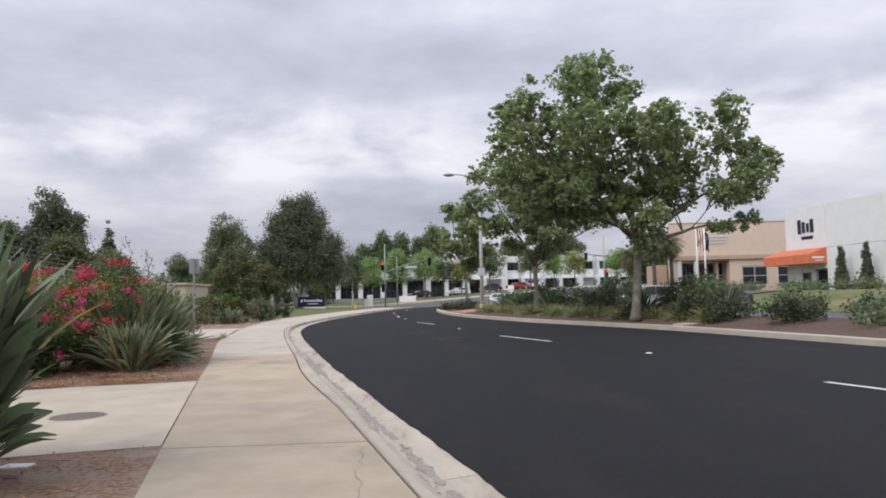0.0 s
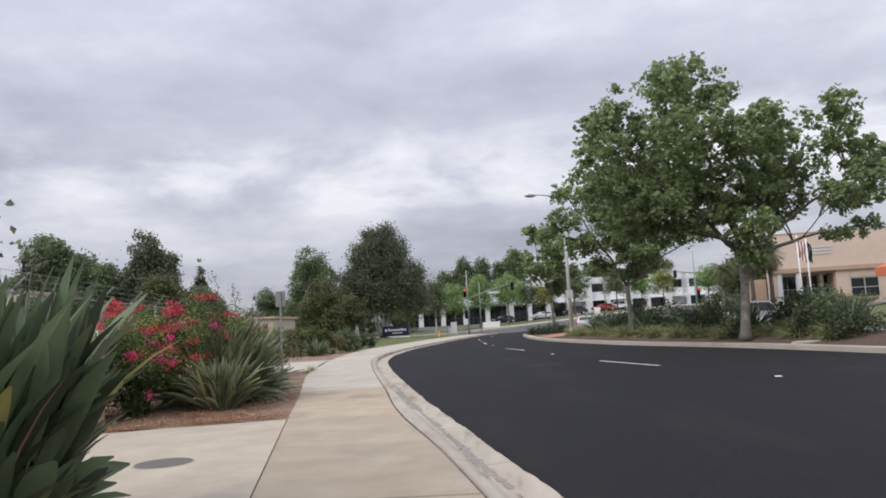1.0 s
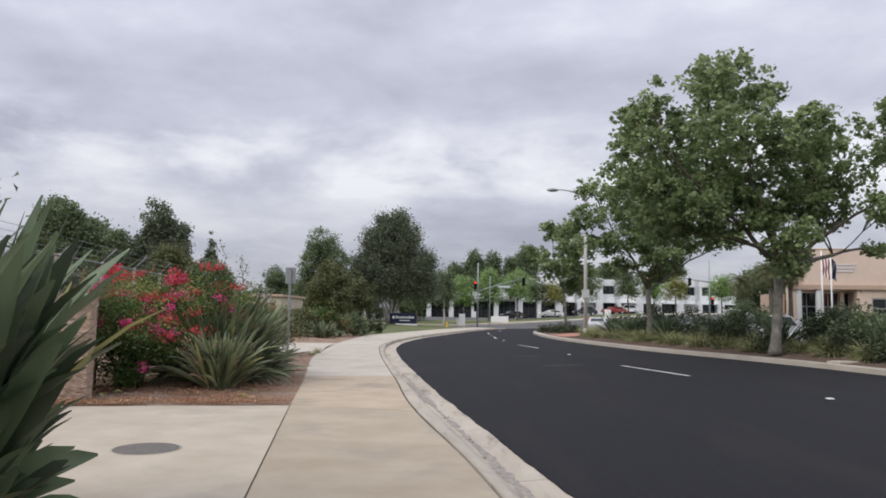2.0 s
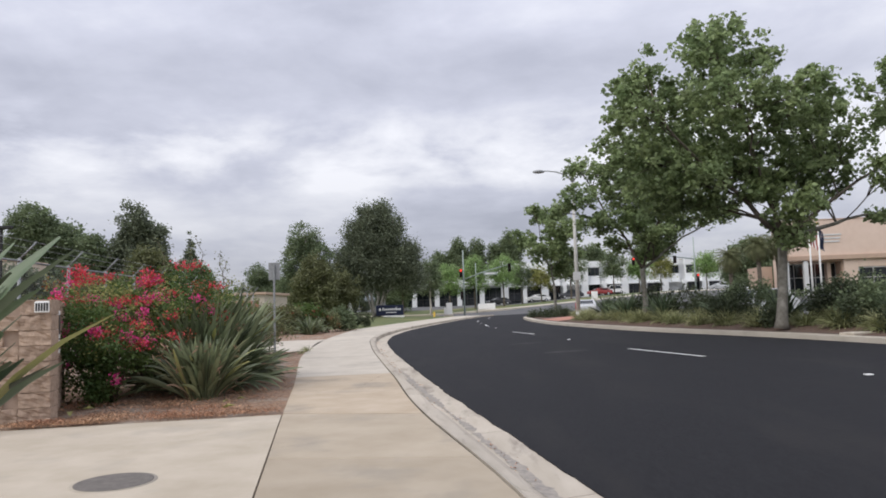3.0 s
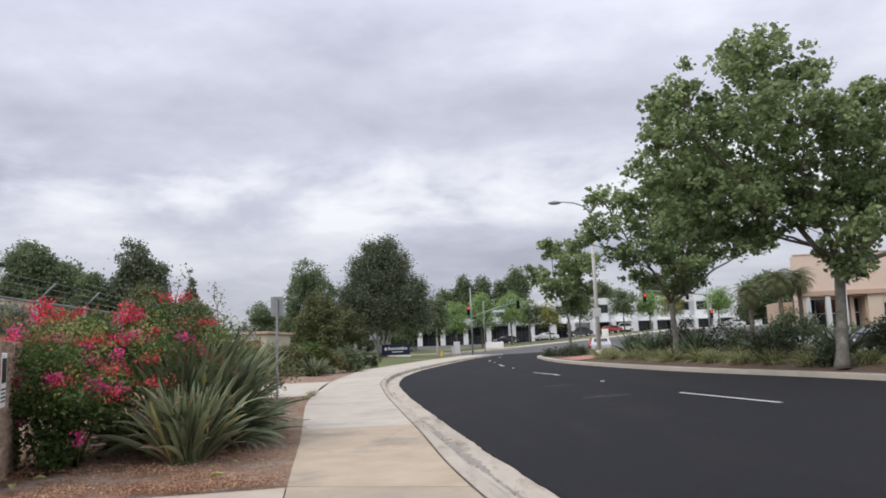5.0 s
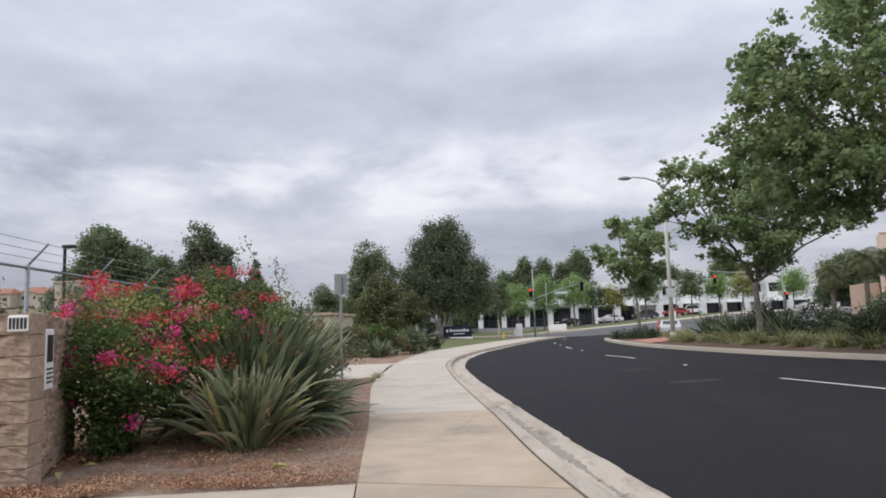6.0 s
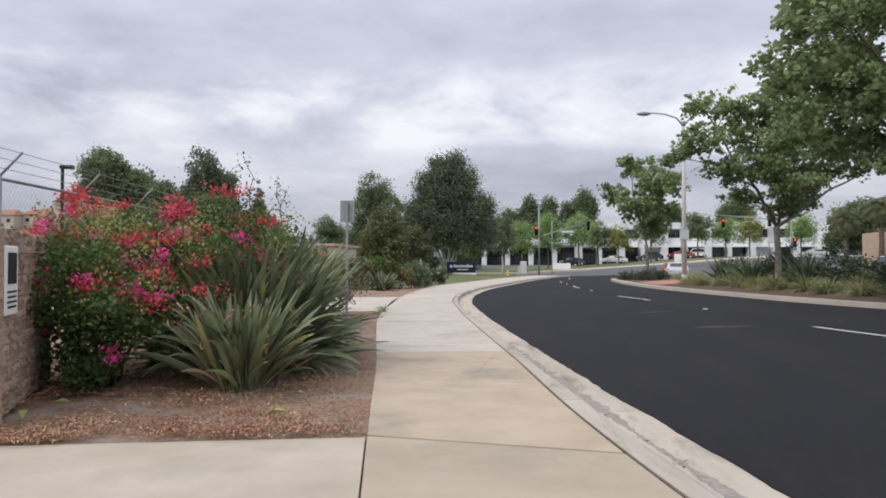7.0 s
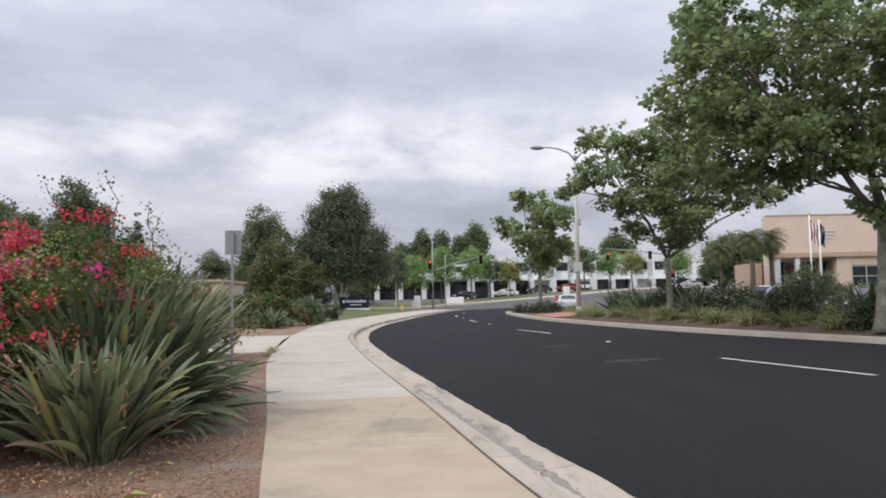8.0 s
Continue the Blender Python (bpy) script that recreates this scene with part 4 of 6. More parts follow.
def sapling():
    """Thin leafy shoots rising beside the near plant."""
    root = tagged(empty("sapling", -3.95, 4.9, 0), "thin leafy sapling shoots rising above the near plant", "sapling")
    for tip, n in (((-0.05, -0.25, 2.95), 26), ((0.25, 0.1, 2.2), 14), ((-0.2, 0.3, 2.45), 10)):
        ln = bent((0, 0, 0), tip, 0.05, 7)
        tubes("stem", [(ln, list(np.linspace(0.014, 0.004, 8)))], BARK_DARK, root, 5)
        leaf_cloud("foliage", [tuple(ln[-1]), tuple(ln[-2].lerp(ln[-1], 0.6)), tuple(ln[-2])], n // 2, (0.07, 0.07, 0.08), 0.075, LEAF_DARK, root)


sapling()


def litter():
    """Fallen leaves over the soil beds, thicker along their edges."""
    P = []
    for y0, y1, w, n in ((0.0, 5.7, 2.2, 900), (11.62, 16, 3.4, 9500), (16, 25.5, 1.6, 900), (35.3, 45, 3.0, 700)):
        for _ in range(n):
            y = y0 + (y1 - y0) * (rng.uniform() ** (2.6 if y0 == 11.62 else 1.0))
            x, yy = along(y, 0.06 + w * rng.uniform() ** 0.8)
            if noise.noise((x * 1.6, yy * 2.2, 9.0)) > rng.uniform(-0.25, 0.35):
                P.append((x, yy, 0.035 + 0.02 * rng.uniform()))
    ob = leaf_cloud("leaf_litter", P, 2, (0.08, 0.08, 0.008), 0.036, LITTER, None, 1.2, 0.4)
    stuff(tagged(ob, "fallen reddish brown leaves strewn over the soil", "leaf litter"))
    tw = []
    for _ in range(170):
        y = rng.choice([rng.uniform(2, 5.7), rng.uniform(11.8, 14)])
        x, yy = along(y, rng.uniform(0.1, 3.0))
        a, k = rng.uniform(0, 6.28), rng.uniform(0.08, 0.3)
        tw.append((bent((x, yy, 0.04), (x + k * math.cos(a), yy + k * math.sin(a), 0.045), 0.08, 3), [0.006, 0.005, 0.004, 0.003]))
    stuff(tagged(tubes("fallen_twigs", tw, DRY, None, 4), "dry twigs lying on the soil", "twigs"))
    G = []
    for _ in range(420):
        y = rng.uniform(2, 34)
        px, py = kerb_pt(y, rng.choice([0.24, 0.30, 0.36]) + rng.normal(0, 0.05))
        if noise.noise((y * 0.8, 2.0, 0.0)) > -0.1:
            G.append((px, py, -0.128))
    stuff(tagged(leaf_cloud("gutter_debris", G, 1, (0.03, 0.05, 0.002), 0.035, LITTER, None, 3.0, 0.5), "small dead leaves and grit in the gutter", "debris"))
    V, F = [], []
    for _ in range(2600):
        y = 11.64 + abs(rng.normal(0, 0.28)) if rng.uniform() < 0.7 else rng.uniform(11.7, 25)
        x, yy = along(y, 0.03 + (3.6 if y < 12.6 else 0.7) * rng.uniform())
        a, k, h = rng.uniform(0, 6.28), rng.uniform(0.04, 0.13), rng.uniform(0.0, 0.05)
        i = len(V)
        V += [(x, yy, 0.012), (x + 0.004, yy + 0.004, 0.012), (x + k * math.cos(a), yy + k * math.sin(a), 0.02 + h)]
        F.append((i, i + 1, i + 2))
    stuff(tagged(quick("dry_straw", V, F, DRY), "dry straw-coloured grass along the soil edge", "dry grass"))
    P = []
    for k in range(5):
        x, yy = along(rng.uniform(12.0, 13.2), rng.uniform(0.5, 3.2))
        P.append((x, yy, 0.05))
    for q in P:
        tagged(leaf_cloud("fallen_leaf", [q], 1, 0.0, 0.2, STRAP_YEL, None, 3.0, 0.35), "large yellow fallen leaf on the soil", "leaf", "large fallen leaves")
    q = Vector((*along(5.2, 1.25), 0.03))
    tagged(slab_poly("paper_scrap", [(q.x, q.y), (q.x + 0.24, q.y + 0.03), (q.x + 0.27, q.y + 0.15), (q.x + 0.05, q.y + 0.17)], 0.05, WHITE, "", 0.012), "crumpled white paper scrap lying on the soil", "litter")


litter()


def cracks():
    """Irregular dark hairline cracks in the pavement slabs."""
    for pts in (((5.2, -1.9), (5.9, -1.1), (5.5, -0.1)), ((9.6, -2.0), (9.9, -0.9), (10.3, -0.05)), ((14.9, -0.75), (16.0, -0.45), (16.7, -0.25)), ((3.1, -0.5), (4.6, -0.32), (5.6, -0.08)), ((22.6, -2.1), (23.1, -1.0), (22.9, -0.1))):
        V, F = [], []
        steps = 16
        for i in range(2 * steps + 1):
            t = i / steps
            (y0, d0), (y1, d1) = (pts[0], pts[1]) if t < 1 else (pts[1], pts[2])
            u = t if t < 1 else t - 1
            y, d = y0 + (y1 - y0) * u, d0 + (d1 - d0) * u
            x, yy = kerb_pt(y + 0.05 * noise.noise((i * 0.5, y0, 0)), d + 0.05 * noise.noise((i * 0.45, y0, 4)))
            w = 0.0032 * (0.4 + abs(noise.noise((i * 0.9, 1, 1))))
            V += [(x - w, yy - w, 0.0025), (x + w, yy + w, 0.0025)]
        F = [(2 * i, 2 * i + 1, 2 * i + 3, 2 * i + 2) for i in range(2 * steps)]
        tagged(mesh_ob("pavement_crack", V, F, JOINT), "dark hairline crack in the concrete pavement", "crack", kind="structure")


cracks()


# ---------------- block wall, plates, fence ----------------
def block_wall():
    root = tagged(empty("block_wall", -6.54, 11.40, 0), "brown split-face block wall ending in a pillar", "wall")
    rz = math.degrees(math.atan2(W.y, W.x)) - 180
    root.matrix_basis = pose(-6.54, 11.40, 0, 0, 0, rz)
    H = 0.2075
    side = pose(-0.31, 0.02, 0, 0, 0, 14)
    shapes = []
    for v in range(4):
        bm = bm_box(bmesh.new(), 0, 0, 0, 0.396, 0.30, H - 0.005, 0.006)
        bmesh.ops.subdivide_edges(bm, edges=[e for e in bm.edges if e.calc_length() > 0.15], cuts=5, use_grid_fill=True)
        for vt in bm.verts:
            if vt.co.y < -0.12:
                vt.co.y -= 0.04 * noise.noise((vt.co.x * 9 + v * 3, vt.co.z * 13, v)) + 0.02 * noise.noise((vt.co.x * 25, vt.co.z * 30, v)) + 0.008
        me = bpy.data.meshes.new("block")
        bm.to_mesh(me)
        bm.free()
        me.materials.append(BLOCK)
        shapes.append(me)
    for row in range(8):
        for k in range(13):
            ob = new("block", shapes[(row * 3 + k) % 4])
            ob.parent = root
            ob.location = (-0.20 - 0.4 * k - (0.2 if row % 2 and k else 0.0), 0.15, H * (row + 0.5))
        for k in range(6):
            ob = new("block", shapes[(row + k) % 4])
            ob.parent = root
            ob.matrix_basis = side @ pose(0.145, 0.36 + 0.2 + 0.4 * k, H * (row + 0.5), 0, 0, 90)
    box("mortar_core", -2.7, 0.16, 0.83, 5.3, 0.22, 1.62, MORTAR, root, bev=0.0)
    core = box("mortar_core", 0, 0, 0, 0.2, 2.3, 1.62, MORTAR, root, bev=0.0)
    core.matrix_basis = side @ pose(0.145, 1.5, 0.83)
    # house plate with plain bars
    plate = tagged(empty("house_plate", 0, 0, 0), "small white plate with dark bars on the block wall", "plate")
    plate.matrix_basis = root.matrix_basis @ pose(-0.11, -0.032, 1.56, 0, 0, 0)
    box("panel", 0, 0, 0, 0.19, 0.02, 0.155, WHITE, plate)
    for k in range(5):
        box("bar", -0.068 + 0.034 * k, -0.0125, 0, 0.021, 0.006, 0.105, BLACK, plate, bev=0.0)
    # poster on the side of the wall
    poster = tagged(empty("wall_sign", 0, 0, 0), "white notice board with dark picture and bars on the wall", "sign")
    poster.matrix_basis = root.matrix_basis @ side @ pose(0.335, 0.58, 1.2, 0, 0, 90)
    box("panel", 0, 0, 0, 0.46, 0.02, 0.62, WHITE, poster)
    box("picture", 0, -0.0125, 0.11, 0.32, 0.006, 0.28, BLACK, poster, bev=0.0)
    for k in range(4):
        box("bar", 0, -0.0125, -0.10 - 0.045 * k, 0.34 - 0.04 * (k % 2), 0.006, 0.018, BLACK, poster, bev=0.0)


block_wall()


def fence_pt(y, z=0.0):
    return Vector((-9.05 - 0.135 * (y - 14.7), y, z))


WIRE = mat("fence_wire", (0.30, 0.31, 0.31), (0.40, 0.41, 0.41), 10, 0.6, metal=0.3)


def fence():
    root = tagged(empty("chain_link_fence", -9.05, 14.7, 0), "grey chain-link fence with barbed wire on angled arms", "fence")
    inv = -Vector((-9.05, 14.7, 0))
    ys = [8.1 + 2.2 * k for k in range(17)]
    for y in ys:
        a = fence_pt(y) + inv
        tube("post", [a, a + Vector((0, 0, 2.52))], 0.032, GALV, root)
        arm = [a + Vector((0, 0, 2.5)), a + Vector((0.28, 0.06, 2.82))]
        tube("arm", arm, 0.018, GALV, root, 6)
    a, b = fence_pt(ys[0], 2.47) + inv, fence_pt(ys[-1], 2.47) + inv
    tube("rail", [a, b], 0.022, GALV, root)
    for k in range(3):
        t = 0.3 + 0.33 * k
        off = Vector((0.28 * t, 0.06 * t, 0.03 + 0.32 * t))
        tube("barbed_wire", [a + off, b + off], 0.005, WIRE, root, 4)
    # woven mesh: crossing wires
    V, F = [], []
    L = (b - a).length
    d = (b - a).normalized()
    step, hgt = 0.085, 2.36
    n = int(L / step)
    for s in (1, -1):
        for i in range(n):
            p0 = a + d * (i * step) + Vector((0, 0, -hgt if s > 0 else 0))
            p1 = p0 + d * hgt * 0.9 + Vector((0, 0, hgt * s))
            w = Vector((0.0, 0.0, 0.0028))
            k = len(V)
            V += [p0 - w, p1 - w, p1 + w, p0 + w]
            F.append((k, k + 1, k + 2, k + 3))
    stuff(quick("mesh", [tuple(v) for v in V], F, WIRE, root))


fence()


def sign_post():
    root = tagged(empty("street_sign", -5.93, 20.9, 0), "back of a grey metal street sign on a square post", "sign")
    box("post", 0, 0, 1.32, 0.05, 0.05, 2.72, GALV, root, bev=0.004)
    box("plate", 0, 0.03, 2.48, 0.31, 0.006, 0.47, GALV, root, bev=0.002)
    for dz in (-0.15, 0.15):
        tube("bolt", [(0, -0.03, 2.48 + dz), (0, -0.042, 2.48 + dz)], 0.009, GALV, root, 6)


sign_post()


def cover():
    root = tagged(empty("utility_cover", -4.0, 7.95, 0.0), "round dark iron utility cover set in the driveway", "cover")
    tubes("rim", [([(0, 0, -0.05), (0, 0, 0.004)], [0.345, 0.345])], GUTTER, root, 40)
    tubes("lid", [([(0, 0, -0.05), (0, 0, 0.008), (0, 0, 0.0081)], [0.315, 0.315, 0.305])], COVER, root, 40)


cover()


# ---------------- road markings ----------------
def markings():
    dashes = [-8.8, 4.65, 17.5, 31.0, 44.6]

    def lane(y):
        return float(np.interp(y, (-20, 4.7, 7.9, 13.1, 17.3, 20.9, 31.8, 34.7, 46, 60, 80), (12.5, 6.78, 5.92, 5.37, 4.42, 3.52, 2.07, 1.5, 0.9, 0.8, 3.2)))
    for y0 in dashes + [58.2, 72.0]:
        V, F = [], []
        for i in range(5):
            y = y0 + 3.35 * i / 4
            x = lane(y)
            for sx in (-0.055, 0.055):
                V.append((x + sx, y, road_z(x, y) + 0.006))
        for i in range(4):
            F.append((2 * i, 2 * i + 1, 2 * i + 3, 2 * i + 2))
        tagged(mesh_ob("lane_dash", V, F, WHITE_PAINT), "white painted lane dash on black asphalt", "road marking", "lane dashes")
    for yy in (-1.6, 13.1, 26.2, 40.6, 53.0):
        x = lane(yy)
        bm = bm_box(bmesh.new(), 0, 0, 0.008, 0.11, 0.11, 0.018, 0.006)
        ob = part("reflector", bm, WHITE)
        ob.matrix_basis = pose(x, yy, road_z(x, yy) + 0.001)
        tagged(ob, "small white raised reflector on the road", "road reflector", "road reflectors")
    # faint dusty smudges left by paving
    dust = mat("dusty_asphalt", (0.022, 0.022, 0.023), (0.060, 0.058, 0.057), 3.2, 0.95, 0.3, 150)
    for x0, y0, rx, ry in ((1.36, 25.7, 0.55, 0.22), (1.3, 25.75, 0.2, 0.1), (1.95, 21.3, 0.55, 0.26)):
        V = []
        for i in range(28):
            a = 2 * math.pi * i / 28
            k = 1 + 0.5 * noise.noise((3 * math.cos(a) + x0, 3 * math.sin(a), 0.3))
            x, yy = x0 + math.cos(a) * rx * k, y0 + math.sin(a) * ry * k
            V.append((x, yy, road_z(x, yy) + 0.005))
        tagged(mesh_ob("road_patch", V, [tuple(range(28))], dust), "dusty paler smudge on the asphalt", "road patch", kind="structure")


markings()


# ---------------- median trees ----------------
plane_tree(9.3, 24.5, 0.45, "large spreading plane tree with green foliage on the median", 2.7, 0.155, (
    # leader, left limb, middle, right limb, low branches
    ((-1.15, 9.5, 1.1, 1.1), (-0.3, 8.7, 0.8, 0.9), (-2.3, 8.6, 0.93, 0.9), (-1.4, 7.9, 1.27, 0.9), (0.9, 7.5, 0.7, 0.5)),
    ((-3.8, 8.6, 0.47, 0.71), (-3.6, 7.6, 1.31, 0.96), (-4.7, 6.7, 0.89, 0.75), (-2.8, 6.0, 1.52, 0.96), (-4.1, 5.2, 1.21, 0.78), (-2.7, 4.5, 1.29, 0.7), (-4.7, 6.0, 0.8, 0.7), (-4.9, 7.6, 0.5, 0.5), (-3.5, 4.2, 1.0, 0.55), (-1.9, 4.0, 0.9, 0.45)),
    ((-1.5, 6.9, 1.55, 1.11), (-0.6, 5.9, 1.34, 1.11), (0.4, 6.7, 1.21, 1.0), (-1.4, 5.1, 1.24, 0.88)),
    ((1.7, 7.1, 1.16, 0.85), (3.0, 7.3, 0.91, 0.71), (2.4, 6.1, 1.39, 0.9), (4.0, 6.4, 0.95, 0.67), (4.8, 5.9, 0.8, 0.77), (5.1, 5.0, 0.61, 0.51), (4.0, 5.2, 0.98, 0.6)),
    ((0.4, 5.0, 1.42, 0.84), (1.6, 4.7, 1.24, 0.7), (0.1, 3.7, 0.85, 0.55), (1.0, 3.2, 0.85, 0.45), (0.4, 2.75, 0.6, 0.4), (-0.5, 4.2, 0.8, 0.5), (2.2, 5.3, 0.9, 0.6), (3.2, 4.6, 1.09, 0.5), (4.9, 3.7, 0.38, 0.38), (3.8, 3.4, 0.66, 0.31))), lean=(0.25, 0))
plane_tree(7.94, 35.4, 0.45, "plane tree with open layered crown on the median", 2.4, 0.125, (
    ((-2.8, 7.6, 0.65, 0.55), (-1.8, 7.2, 0.79, 0.66), (-3.2, 5.7, 0.93, 0.68), (-3.8, 5.4, 0.47, 0.47), (-2.2, 4.5, 1.05, 0.55)),
    ((-0.9, 6.4, 1.25, 1.01), (0.4, 7.6, 1.24, 1.03), (1.6, 8.0, 1.26, 1.08), (1.7, 6.4, 1.47, 1.04)),
    ((0.1, 5.5, 1.4, 0.91), (2.8, 5.0, 1.4, 0.83), (1.4, 4.6, 1.24, 0.74), (0.0, 3.9, 1.0, 0.5), (-1.2, 3.6, 0.82, 0.4), (0.4, 3.2, 0.97, 0.4), (3.8, 4.9, 0.62, 0.44), (1.3, 3.6, 0.88, 0.45), (-0.6, 4.7, 1.0, 0.6))), density=31.0)
plane_tree(7.2, 60, 0.45, "slender plane tree at the end of the median", 2.4, 0.13, (
    ((-0.4, 8.2, 1.43, 0.75), (-1.5, 8.6, 0.62, 0.45), (0.7, 6.8, 1.8, 1.25), (-2.3, 6.4, 0.92, 0.85)),
    ((-0.7, 5.3, 1.54, 1.1), (1.1, 4.9, 1.42, 1.05), (0.4, 3.6, 1.17, 0.65))), density=16.0, per=30, puff=0.45, size=0.25)


# ---------------- median shrubs ----------------
def median_planting():
    y = 21.5
    tuft_meshes = []
    k = 0
    while y < 46:
        x = isle_x(y) + 1.65 + rng.uniform(-0.1, 0.35)
        h = rng.uniform(0.56, 0.78)
        if not 43 < y < 50:
            strap_plant("grass_tuft", x, y, "yellowish green arching grass tuft along the median kerb", 380, h * 1.05, 0.012, (GRASSY,), (0.05, 1.4), 1.1, 0.2, 0, mound(x, y) - 0.02, "median grass tufts", category="grass", seg=4)
        y += rng.uniform(1.4, 1.85)
        if k % 2:
            x2, y2 = x + 0.75, y + 0.3
            strap_plant("grass_tuft", x2, y2, "green arching grass tuft in the median bed", 240, h * 1.1, 0.012, (GRASSY,), (0.05, 1.3), 0.7, 0.18, 0, mound(x2, y2) - 0.02, "median grass tufts", category="grass", seg=4)
        k += 1
    for x, yy, h, w, m in ((2.9, 23.4, 1.15, 1.0, LEAF_MID), (3.2, 25.3, 1.35, 1.0, LEAF_SHRUB), (2.2, 28.5, 1.2, 0.9, LEAF_SHRUB), (3.6, 29.5, 1.5, 1.1, LEAF_MID), (3.4, 31.8, 1.3, 1.0, LEAF_SHRUB), (3.3, 33.4, 1.2, 1.0, LEAF_SHRUB), (3.5, 36.8, 1.35, 1.1, LEAF_SHRUB), (3.0, 38.8, 1.1, 1.0, LEAF_MID), (3.3, 41.0, 1.15, 1.0, LEAF_SHRUB), (2.0, 21.0, 1.0, 1.0, LEAF_SHRUB), (2.0, 23.1, 0.8, 0.8, LEAF_SHRUB), (1.75, 25.7, 0.75, 0.7, LEAF_SHRUB), (3.6, 20.0, 1.25, 1.2, LEAF_MID), (2.2, 18.3, 0.95, 1.1, LEAF_SHRUB), (4.1, 17.3, 1.15, 1.3, LEAF_SHRUB), (2.4, 15.8, 0.85, 1.1, LEAF_MID), (4.2, 14.2, 1.0, 1.2, LEAF_MID), (2.3, 13.0, 0.8, 1.1, LEAF_SHRUB), (4.4, 11.0, 1.0, 1.3, LEAF_SHRUB), (2.6, 10.2, 0.8, 1.1, LEAF_OLIVE), (1.2, 56.5, 0.9, 1.1, LEAF_SHRUB), (2.4, 55.4, 1.1, 1.2, LEAF_SHRUB), (3.0, 58.0, 0.7, 1.0, LEAF_OLIVE), (5.0, 26.5, 1.5, 1.1, LEAF_MID), (5.2, 34.0, 1.3, 1.1, LEAF_MID), (4.8, 39.5, 1.2, 1.1, LEAF_MID)):
        xx = isle_x(yy) + x
        h = h * (1.0 if 21 < yy < 43 else 0.62) * (0.72 + 0.5 * abs(math.sin(7.3 * yy)))
        w = w * (0.75 + 0.25 * abs(math.cos(5.1 * yy)))
        bush("shrub", xx, yy, mound(xx, yy) - 0.04, {LEAF_SHRUB: "dense dark green shrub on the median", LEAF_MID: "leafy green shrub on the median", LEAF_OLIVE: "low sprawling olive-green shrub on the median"}[m], [(0, 0, h * 0.5, w * 0.75, w * 0.75, h * 0.48), (w * 0.45, 0.2, h * 0.4, w * 0.6, w * 0.6, h * 0.38), (-w * 0.45, -0.1, h * 0.42, w * 0.55, w * 0.6, h * 0.42)], m, 50, 40, 0.14, 0.11, "median shrubs")
    for x, yy in ((2.4, 33.6), (2.7, 29.3), (2.6, 26.6), (2.5, 37.6), (2.8, 22.4), (2.6, 40.6)):
        xx = isle_x(yy) + x
        strap_plant("spiky_plant", xx, yy, "dark spiky strap-leaved plant on the median", 90, 1.35, 0.045, (STRAP_DEEP,), (0.05, 1.0), 0.4, 0.2, 0, mound(xx, yy) - 0.02, "spiky median plants")


median_planting()


def median_lid():
    yy = 21.4
    xx = isle_x(yy) + 0.72
    root = tagged(empty("valve_box", xx, yy, mound(xx, yy) + 0.01, 15), "pale concrete utility lid in the median soil", "lid")
    box("frame", 0, 0, 0, 0.75, 0.5, 0.1, GUTTER, root, bev=0.012)
    box("lid", 0, 0, 0.035, 0.62, 0.37, 0.06, CONCRETE_PALE, root, bev=0.012)


median_lid()


# ---------------- lamps, signals, street furniture ----------------
def street_lamp():
    root = tagged(empty("street_lamp", 6.3, 44, 0.3), "tall pale concrete street lamp with a curved arm", "street lamp")
    tube("base", [(0, 0, -0.1), (0, 0, 0.5)], [0.2, 0.16], POLE, root, 12)
    tube("pole", [(0, 0, 0.3), (0, 0, 4.2), (0, 0, 8.5)], [0.13, 0.105, 0.075], POLE, root, 12)
    tube("collar", [(0, 0, 8.3), (0, 0, 8.55)], 0.11, GALV, root, 10)
    tube("arm", [(0, 0, 8.3), (-0.35, 0, 8.72), (-0.9, 0.1, 8.95), (-1.5, 0.1, 9.03), (-1.75, 0.1, 9.02)], [0.05, 0.045, 0.04, 0.035, 0.035], GALV, root, 8)
    tube("arm", [(0, 0, 8.3), (0.35, 0, 8.7), (0.9, -0.1, 8.95), (1.6, -0.1, 9.05)], [0.05, 0.045, 0.04, 0.035], GALV, root, 8)
    for s in (-1, 1):
        bm = bmesh.new()
        bmesh.ops.create_uvsphere(bm, u_segments=12, v_segments=8, radius=1, matrix=pose(s * 2.0 if s < 0 else 1.85, 0.1 * -s, 9.0) @ Matrix.Diagonal((0.38, 0.17, 0.11, 1)))
        part("lamp_head", bm, GALV, root, smooth=True)
    box("notice", -0.02, -0.15, 2.6, 0.46, 0.02, 0.5, FRAME_PALE, root, "white notice plate")


street_lamp()


def signal_head(parent, x, y, z, lit, s=1.0, rz=0.0):
    head = box("signal_head", x, y, z, 0.42 * s, 0.26, 1.15 * s, BLACK, parent, bev=0.03)
    for k, m in enumerate((RED_LAMP if lit == "red" else LENS_OFF, LENS_OFF, LENS_OFF)):
        zz = z + (0.36 - 0.36 * k) * s
        tube("lens", [(x, y - 0.13, zz), (x, y - 0.165, zz)], 0.15 * s, m, head, 14)
        V, F = [], []
        for i in range(9):
            a = math.radians(-20 + 220 * i / 8)
            for yy in (-0.14, -0.36):
                V.append((x + 0.17 * s * math.cos(a), y + yy, zz + 0.17 * s * math.sin(a)))
        F = [(2 * i, 2 * i + 1, 2 * i + 3, 2 * i + 2) for i in range(8)]
        ob = mesh_ob("visor", V, F, BLACK, head)
        md = ob.modifiers.new("thick", "SOLIDIFY")
        md.thickness = 0.012
    return head


